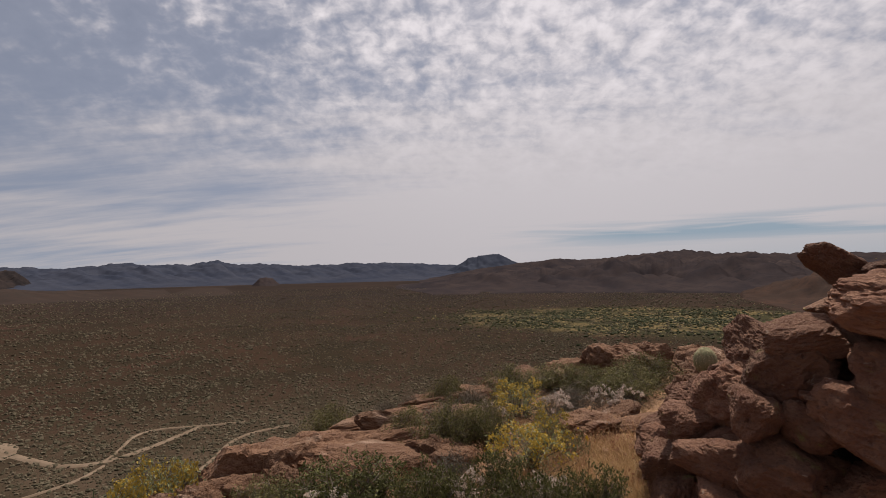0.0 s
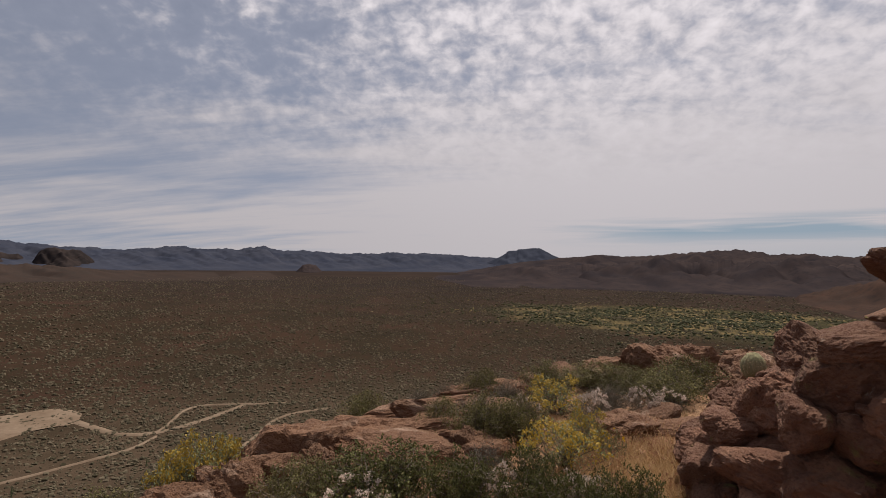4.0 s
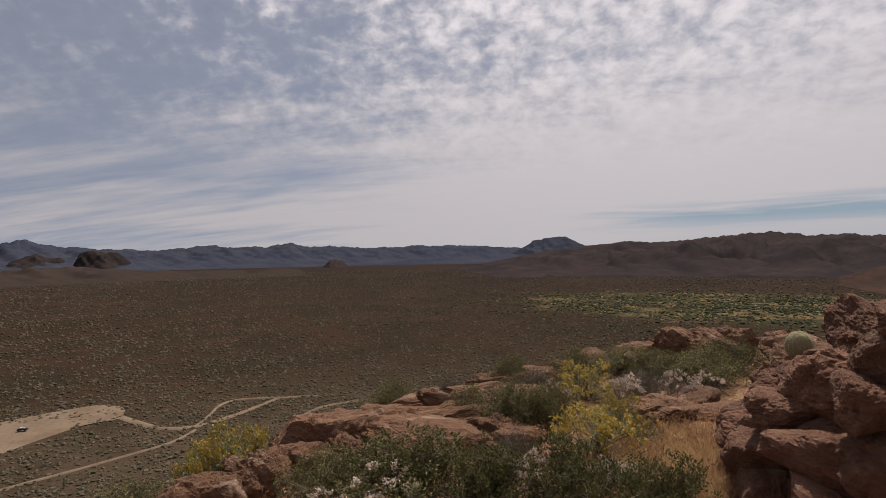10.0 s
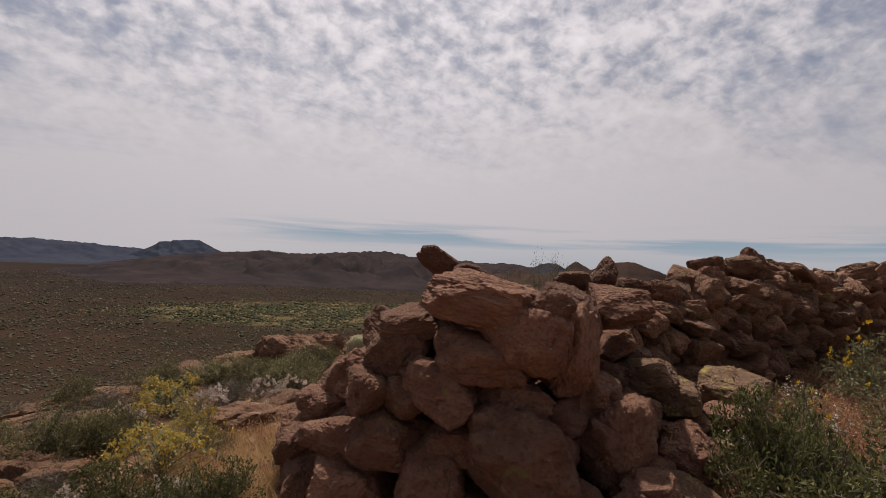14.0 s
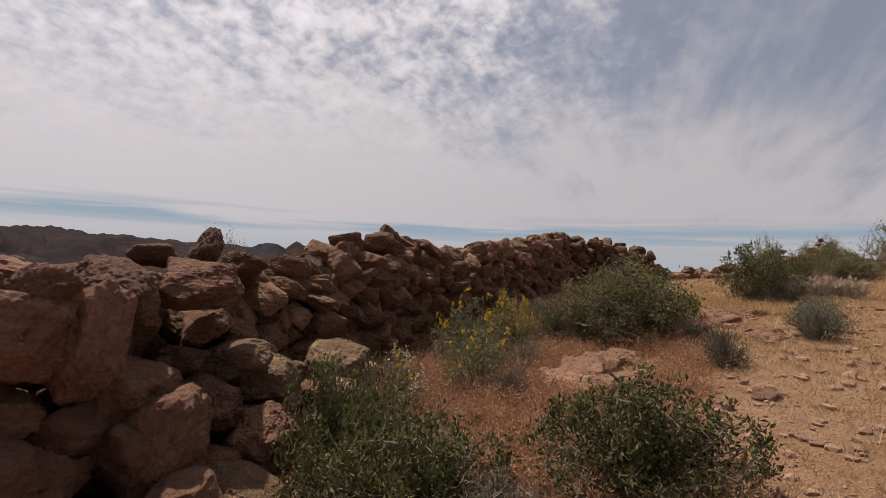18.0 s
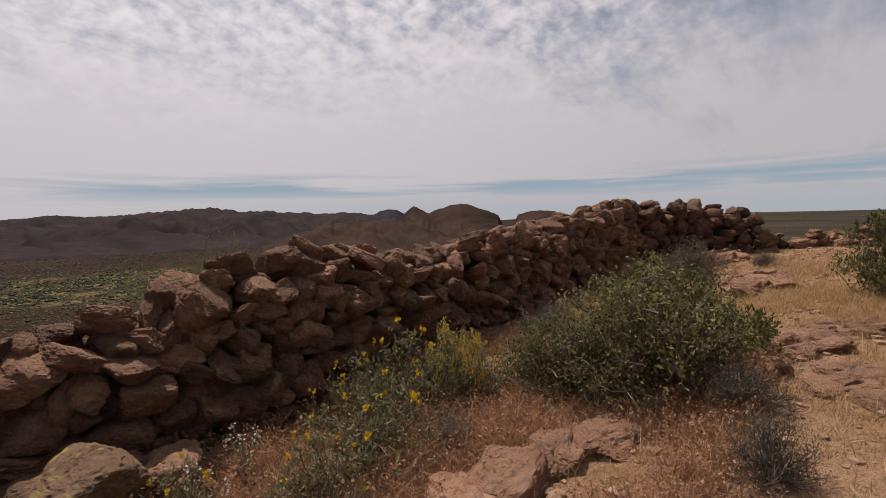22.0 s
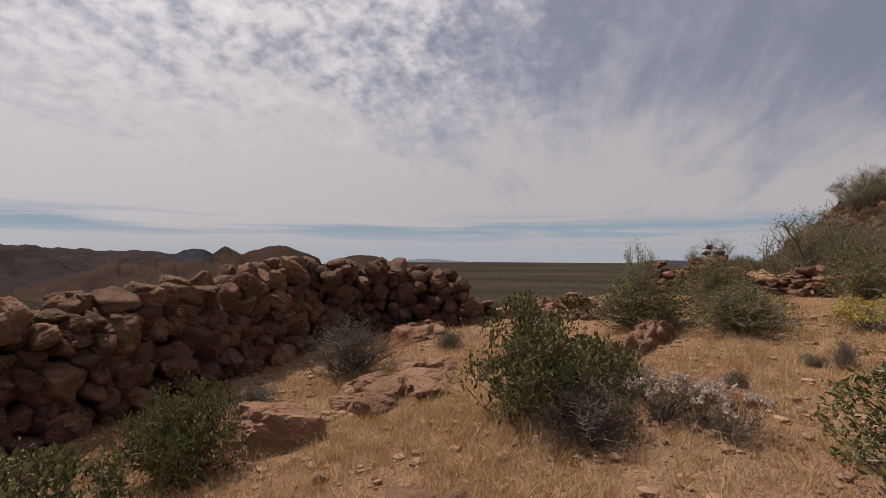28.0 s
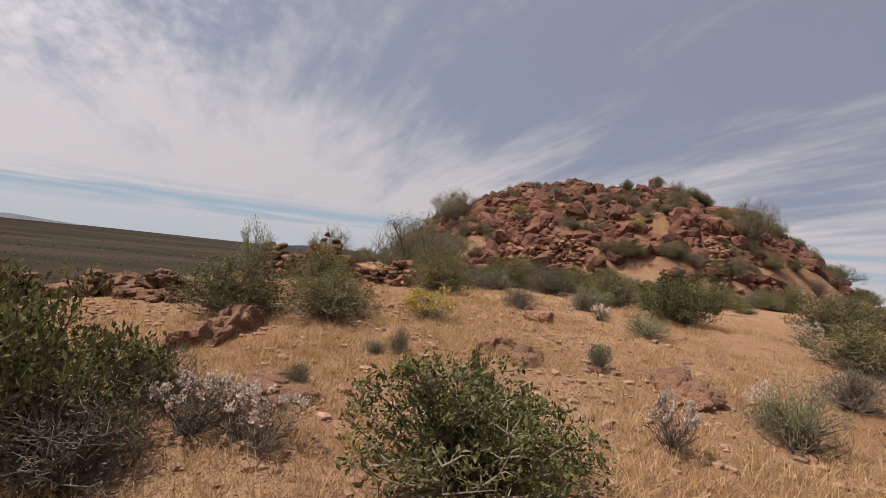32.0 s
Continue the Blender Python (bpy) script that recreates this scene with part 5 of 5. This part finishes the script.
# ---- grass, gravel, knoll rocks, valley growth ----
def blades(rng, xy, height_m, per, width, lean, spread):
    n = len(xy) * per
    base = np.repeat(xy, per, 0) + rng.normal(0, spread, (n, 2))
    z = height(base[:, 0], base[:, 1])
    hgt = height_m * rng.uniform(0.4, 1.25, n) * np.repeat(rng.uniform(0.55, 1.2, len(xy)), per)
    d = rng.normal(0, lean, (n, 2)) * hgt[:, None]
    a = rng.uniform(0, 6.28, n)
    side = np.stack([np.cos(a), np.sin(a)], -1) * width / 2
    mid, top = base + d * 0.4, base + d
    v = np.stack([np.c_[base - side, z - 0.01], np.c_[base + side, z - 0.01], np.c_[mid + side * 0.8, z + hgt * 0.55], np.c_[mid - side * 0.8, z + hgt * 0.55], np.c_[top, z + hgt]], 1).reshape(-1, 3)
    i = 5 * np.arange(n)[:, None]
    return v, np.concatenate([i + [0, 1, 2], i + [0, 2, 3], i + [3, 2, 4]])


rng = np.random.default_rng(31)


def scatter(n, x0, x1, y0, y1, scale, cut):
    p = np.stack([rng.uniform(x0, x1, n), rng.uniform(y0, y1, n)], -1)
    keep = ripple(p[:, 0], p[:, 1], scale, 5.0) + 0.5 * ripple(p[:, 0], p[:, 1], scale * 0.3, 2.0) + rng.normal(0, 0.25, n) > cut
    edge = np.interp(p[:, 0], EDGE_X, EDGE_Y)
    wall_y = np.interp(p[:, 0], WALL_X, WALL_Y)
    clear = (p[:, 1] < edge + 1) & ((p[:, 0] < 2) | (p[:, 0] > 17.8) | (p[:, 1] < wall_y - 0.45) | (p[:, 1] > wall_y + 0.5))
    return p[keep & clear]


straw = np.concatenate([scatter(3400, 3, 20, -9, 2.5, 0.9, 0.25), scatter(700, 5, 10, -5, -0.3, 0.8, 0.15), scatter(1500, 18, 40, -22, -3, 1.6, 0.2), scatter(700, -3, 3, 2.5, 7.5, 0.8, 0.1), scatter(5200, 10.5, 22, -15, -2.5, 1.0, 0.15), scatter(3500, 26, 48, -44, -16, 2.2, -0.1)])
near = np.concatenate([np.stack([cx + rng.normal(0, r, n), cy + rng.normal(0, r, n)], -1) for cx, cy, r, n in ((11.6, -2.4, 0.55, 160), (12.2, -1.5, 0.5, 120), (12.6, -0.4, 0.6, 120), (11.2, -0.4, 0.6, 120), (10.9, -6.6, 0.8, 120), (13.5, 0.4, 0.6, 150), (14.6, -0.9, 0.7, 120), (1.1, 4.4, 0.35, 170), (1.15, 3.75, 0.28, 200), (1.5, 4.3, 0.3, 180), (1.3, 5.2, 0.5, 120), (9.8, -5.2, 0.7, 120), (10.9, -2.2, 0.4, 70), (11.6, -0.9, 0.4, 80), (10.0, -0.3, 0.45, 110), (12.6, -1.2, 0.5, 120), (14.2, -2.2, 0.6, 140), (14.6, -5.6, 0.7, 120), (14.0, -3.8, 0.4, 60))])
v, f = blades(rng, np.concatenate([straw, near]), 0.12, 17, 0.0055, 0.62, 0.055)
tagged(new("dry_grass", mesh_of("dry_grass", v, f, MAT["straw"])), "straw-coloured dry grass tufts over the hilltop", "grass", kind="stuff")
stubble = np.concatenate([scatter(14000, 3, 18, -9, 2.4, 0.7, -0.5), scatter(3000, 12, 34, -20, -4, 1.2, -0.2)])
v, f = blades(rng, stubble, 0.055, 8, 0.006, 1.0, 0.07)
tagged(new("dry_stubble", mesh_of("dry_stubble", v, f, MAT["straw"])), "short dry stubble and litter over the soil", "grass", kind="stuff")
red = np.concatenate([scatter(3600, 4.0, 9.5, -0.9, 2.6, 0.8, -0.3), scatter(300, 9, 17, 0.3, 2.0, 0.8, 0.1), scatter(300, -1.5, 2, 2.8, 6, 0.7, 0.2), scatter(700, 3.1, 4.6, -0.9, 1.6, 0.7, -0.4)])
red = red[np.minimum(np.hypot(red[:, 0] - 6.5, red[:, 1] - 0.05), np.hypot(red[:, 0] - 7.25, red[:, 1] + 0.15)) > 0.48]
v, f = blades(rng, red, 0.20, 14, 0.006, 0.7, 0.07)
tops = v[4::5]
tops = tops[rng.random(len(tops)) < 0.6]
heads = leaves_at(rng, np.repeat(tops, 3, 0) - np.array([0, 0, 0.03]) + rng.normal(0, 0.016, (3 * len(tops), 3)), 0.026, 0.014, 0.4)
v, f = joined([(v, f), heads])
tagged(new("dry_weeds", mesh_of("dry_weeds", v, f, MAT["redweed"])), "reddish dried weeds in front of the wall", "weeds", kind="stuff")

PEBBLES = [stone_shape(rng, 1, 8, 0) for _ in range(8)]
pieces = []
spots = np.concatenate([np.stack([rng.uniform(2.5, 17, 9000), rng.uniform(-8, 2.4, 9000)], -1), np.stack([rng.uniform(-3, 3, 500), rng.uniform(2.5, 8, 500)], -1), np.stack([rng.uniform(12, 30, 900), rng.uniform(-18, -3, 900)], -1)])
spots = spots[spots[:, 1] < np.interp(spots[:, 0], EDGE_X, EDGE_Y)]
for (x, y), z in zip(spots, height(spots[:, 0], spots[:, 1])):
    v, f = PEBBLES[rng.integers(8)]
    s = 0.009 + 0.05 * rng.random() ** 6
    pieces.append((turned(v * np.array([1.3, 1, 0.7]) * 2 * s, 0, 0, rng.uniform(0, 6)) + (x, y, z + s * 0.15), f))
spots = np.concatenate([np.stack([rng.uniform(4, 19, 1500), rng.uniform(-11, 1.5, 1500)], -1), np.stack([rng.uniform(3.5, 9, 90), rng.uniform(-3, 0, 90)], -1)])
for (x, y), z in zip(spots, height(spots[:, 0], spots[:, 1])):
    v, f = RAW_STONES[rng.integers(14)] if rng.random() < 0.35 else PEBBLES[rng.integers(8)]
    s = 0.025 + 0.085 * rng.random() ** 4
    pieces.append((turned(v * np.array([1.2, 1, 0.9]) * s, rng.normal(0, 0.2), rng.normal(0, 0.2), rng.uniform(0, 6)) + (x, y, z + s * 0.12), f))
v, f = joined(pieces)
tagged(new("gravel", mesh_of("gravel", v, f, gravel_mat)), "loose reddish gravel and stone chips", "gravel", kind="stuff")

pieces = []
for i in range(15000):  # broken rock faces over the knoll
    a, q = rng.uniform(0, 6.28), math.sqrt(rng.random()) * 22.5
    x, y = 50.5 + q * math.cos(a), -38.5 + q * math.sin(a)
    if ripple(x, y, 3.1, 1.0) + 0.7 * ripple(x, y, 1.1, 4.0) < -0.48 + (0.5 if q > 20 else 0) - 0.042 * (x * 0.62 + y * 0.78 - 1.5):
        continue
    s = rng.uniform(0.22, 0.70) * (1.9 if rng.random() < 0.14 else 1)
    v, f = CRAGGY_STONES[rng.integers(14)]
    pieces.append((turned(v * np.array([1.5, 1.1, 0.95]) * s, 0.5 + rng.normal(0, 0.3), rng.normal(0, 0.35), rng.uniform(0, 6)) + (x, y, base_z(x, y) - s * 0.02), f))
v, f = joined(pieces)
tagged(new("knoll_rocks", mesh_of("knoll_rocks", v, f, knoll_mat)), "broken red rock outcrops covering the knoll", "rocks", kind="stuff")


for i in range(170):
    a, q = rng.uniform(1.0, 4.2), math.sqrt(rng.random()) * 21.5
    x, y = 50.5 + q * math.cos(a), -38.5 + q * math.sin(a)
    w = rng.uniform(0.5, 1.35)
    ob = new("boulder", CRAGS[rng.integers(10)])
    ob.matrix_world = Matrix.LocRotScale((x, y, base_z(x, y) + w * 0.12), Euler((rng.normal(0, 0.3), rng.normal(0, 0.3), rng.uniform(0, 6))), (w * 1.2, w, w * 0.7))
    tagged(ob, "big reddish boulder jutting from the rocky knoll", "boulder", "boulders on the knoll")
ob = new("boulder", CRAGS[3])
ob.matrix_world = Matrix.LocRotScale((42.6, -37.4, base_z(42.6, -37.4) + 0.5), None, (1.3, 1.2, 1.2))
tagged(ob, "large dark boulder sitting on the knoll's crest", "boulder", "boulders on the knoll")


def saguaro(x, y, h):
    """A tall fluted column, seen from afar."""
    ob = thing("saguaro", x, y, base_z(x, y), "tall thin saguaro cactus on the valley floor", "cactus", "saguaros in the valley")
    v, f = tube([(0, 0, -0.3), (0, 0, h * 0.5), (0.05, 0, h)], (0.24, 0.26, 0.16))
    part("column", mesh_of("column", v, f, MAT["cactus"]), ob)
    v, f = tube([(0.1, 0, h * 0.45), (0.7, 0.1, h * 0.5), (0.75, 0.1, h * 0.8)], (0.15, 0.16, 0.11))
    part("arm", mesh_of("arm", v, f, MAT["cactus"]), ob)


for x, y, h in ((-163, 145, 4.6), (-169, 160, 4.2), (-172, 121, 5.0), (-140, 190, 4.0), (-120, 235, 4.2)):
    saguaro(x, y, h)


def stalk_plant(x, y, h, seed):
    """Thin upright stalks with small pale heads."""
    rng = np.random.default_rng(seed)
    ob = thing("wildflower", x, y, base_z(x, y), "thin pale-headed wildflower stalks among weeds", "wildflower", "wildflowers by the wall")
    for _ in range(5):
        d = rng.normal(0, 0.16, 2) * h
        top = np.array([d[0], d[1], h * rng.uniform(0.7, 1.05)])
        v, f = tube([(0, 0, -0.02), (d[0] * 0.3, d[1] * 0.3, top[2] * 0.5), top], (0.004, 0.0035, 0.002))
        part("stalk", mesh_of("stalk", v, f, MAT["pale"]), ob)
        where = top - np.array([0, 0, 1.0]) * rng.uniform(0, 0.3 * h, 14)[:, None] + rng.normal(0, 0.013, (14, 3))
        v, f = leaves_at(rng, where, 0.022, 0.018, 0.3)
        part("flower_head", mesh_of("flower_head", v, f, MAT["white_petal"]), ob, kind="stuff")
        v, f = leaves_at(rng, top * rng.uniform(0.05, 0.6, 14)[:, None] + rng.normal(0, 0.02, (14, 3)), 0.06, 0.02, 0.2)
        part("leafage", mesh_of("leafage", v, f, MAT["silver"]), ob, kind="stuff")


for i, (x, y, h) in enumerate([(4.9, 1.95, 0.62), (4.55, 1.8, 0.5), (5.35, 1.75, 0.55), (5.8, 1.9, 0.45), (4.2, 1.75, 0.4), (5.1, 1.4, 0.4), (12.9, -5.2, 0.2), (9.9, 1.9, 0.4), (10.6, 1.7, 0.35)]):
    stalk_plant(x, y, h, 60 + i)


def clumps(rng, xy, size, flat=0.8):
    """Low uneven rounded clumps of growth, far off."""
    a, b = 1.2566 * np.arange(5), 1.2566 * np.arange(5) + 0.628
    v0 = np.concatenate([np.stack([np.cos(a), np.sin(a), 0 * a - 0.25], -1), np.stack([0.78 * np.cos(b), 0.78 * np.sin(b), 0 * b + 0.62], -1), [(0, 0, 1.0)]])
    k, m = np.arange(5), (np.arange(5) + 1) % 5
    f0 = np.concatenate([np.stack([k, m, 5 + k], -1), np.stack([m, 5 + m, 5 + k], -1), np.stack([5 + k, 5 + m, 0 * k + 10], -1)])
    n = len(xy)
    s = size * (0.45 + 1.3 * rng.random(n) ** 2)
    v = v0[None] * (1 + rng.uniform(-0.35, 0.35, (n, 11, 1))) * s[:, None, None] * np.array([1, 1, flat])
    v = v + np.stack([xy[:, 0], xy[:, 1], height(xy[:, 0], xy[:, 1])], -1)[:, None]
    return v.reshape(-1, 3), (f0[None] + 11 * np.arange(n)[:, None, None]).reshape(-1, 3)


def log_valley(n, b0, b1, r0, r1):
    """Growth thinning out with distance, in loose drifts."""
    b = np.radians(rng.uniform(b0, b1, n))
    r = r0 * (r1 / r0) ** rng.random(n)
    p = np.stack([-np.sin(b) * r, np.cos(b) * r], -1)
    drift = 0.8 * ripple(p[:, 0], p[:, 1], 17, 0.6) + 0.6 * ripple(p[:, 0], p[:, 1], 71, 2.1) + 0.6 * ripple(p[:, 0], p[:, 1], 6.3, 1.0) + rng.normal(0, 0.5, n)
    lot = (np.hypot(p[:, 0] + 243, p[:, 1] - 205) < 22) | (np.hypot(p[:, 0] + 262, p[:, 1] - 150) < 22) | (np.hypot(p[:, 0] + 170, p[:, 1] - 222) < 4)
    keep = (height(p[:, 0], p[:, 1]) < -30) & ~lot & (drift > -0.35)
    return p[keep]


bushes = np.concatenate([log_valley(120000, -42, 62, 125, 2200), log_valley(9000, -120, -42, 300, 2600)])
size = 0.70 * (np.hypot(bushes[:, 0], bushes[:, 1]) / 250).clip(0.7, 6) ** 0.5
low_growth = log_valley(34000, -15, 62, 125, 480)
bushes, size = np.concatenate([bushes, low_growth]), np.r_[size, np.full(len(low_growth), 0.42)]
v, f = clumps(rng, bushes, size, 0.8)
tagged(new("valley_scrub", mesh_of("valley_scrub", v, f, MAT["scrub"])), "dark desert scrub dotted over the valley floor", "scrub", kind="stuff")


def in_wash(n, wide=0.55):
    u, w = rng.normal(0, wide, n), rng.normal(0, wide * 0.85, n)
    m = np.linalg.inv(np.array([WASH_U, WASH_V]))
    p = np.array(WASH) + np.stack([u, w], -1) @ m.T
    keep = ripple(p[:, 0], p[:, 1], 38, 0.6) + rng.normal(0, 0.4, n) > 0.1
    return p[(height(p[:, 0], p[:, 1]) < -30) & keep]


v, f = clumps(rng, in_wash(11000), 1.9, 0.8)
tagged(new("wash_trees", mesh_of("wash_trees", v, f, MAT["wash_green"])), "green belt of trees along the dry wash", "trees", kind="stuff")
v, f = clumps(rng, in_wash(9000, 0.5), 1.4, 0.5)
tagged(new("yellow_trees", mesh_of("yellow_trees", v, f, MAT["wash_straw"])), "yellowing trees and straw patches along the wash", "trees", kind="stuff")


def car(x, y, turn):
    """A small dark parked vehicle, far below."""
    ob = thing("parked_car", x, y, base_z(x, y) + 0.75, "small dark car parked on the gravel ground", "car", turn=turn)
    paint = surface("dark_paint", ((0.03, 0.03, 0.035), (0.05, 0.05, 0.055)), 1.0, rough=0.3, bump=0.0)
    pale = surface("pale_roof", ((0.45, 0.45, 0.45), (0.5, 0.5, 0.5)), 1.0, rough=0.4, bump=0.0)
    bm = bmesh.new()
    bmesh.ops.create_cube(bm, size=1.0, matrix=Matrix.Diagonal((4.4, 1.8, 0.8, 1)))
    bmesh.ops.bevel(bm, geom=bm.edges[:], offset=0.18, segments=2, affect="EDGES")
    me = bpy.data.meshes.new("body")
    bm.to_mesh(me)
    me.materials.append(paint)
    part("body", me, ob, pose(0, 0, 0.7))
    bm.clear()
    bmesh.ops.create_cube(bm, size=1.0, matrix=Matrix.Diagonal((2.3, 1.55, 0.7, 1)))
    bmesh.ops.bevel(bm, geom=bm.edges[:], offset=0.2, segments=2, affect="EDGES")
    me = bpy.data.meshes.new("cabin")
    bm.to_mesh(me)
    me.materials.append(pale)
    part("cabin", me, ob, pose(-0.2, 0, 1.35))
    bm.clear()
    bmesh.ops.create_cone(bm, cap_ends=True, segments=14, radius1=0.36, radius2=0.36, depth=0.25)
    me = bpy.data.meshes.new("wheel")
    bm.to_mesh(me)
    me.materials.append(paint)
    bm.free()
    for wx in (-1.4, 1.4):
        for wy in (-0.8, 0.8):
            part("wheel", me, ob, pose(wx, wy, 0.36, 90))


car(-245, 210, 20)
plant("palo", 9.2, 8.7, 1.0, 3.05, 801, 0.05, "sparse feathery desert tree on the slope behind the wall")
plant("palo", 8.1, 9.0, 0.9, 2.6, 802, 0.05, "sparse feathery desert tree on the slope behind the wall")
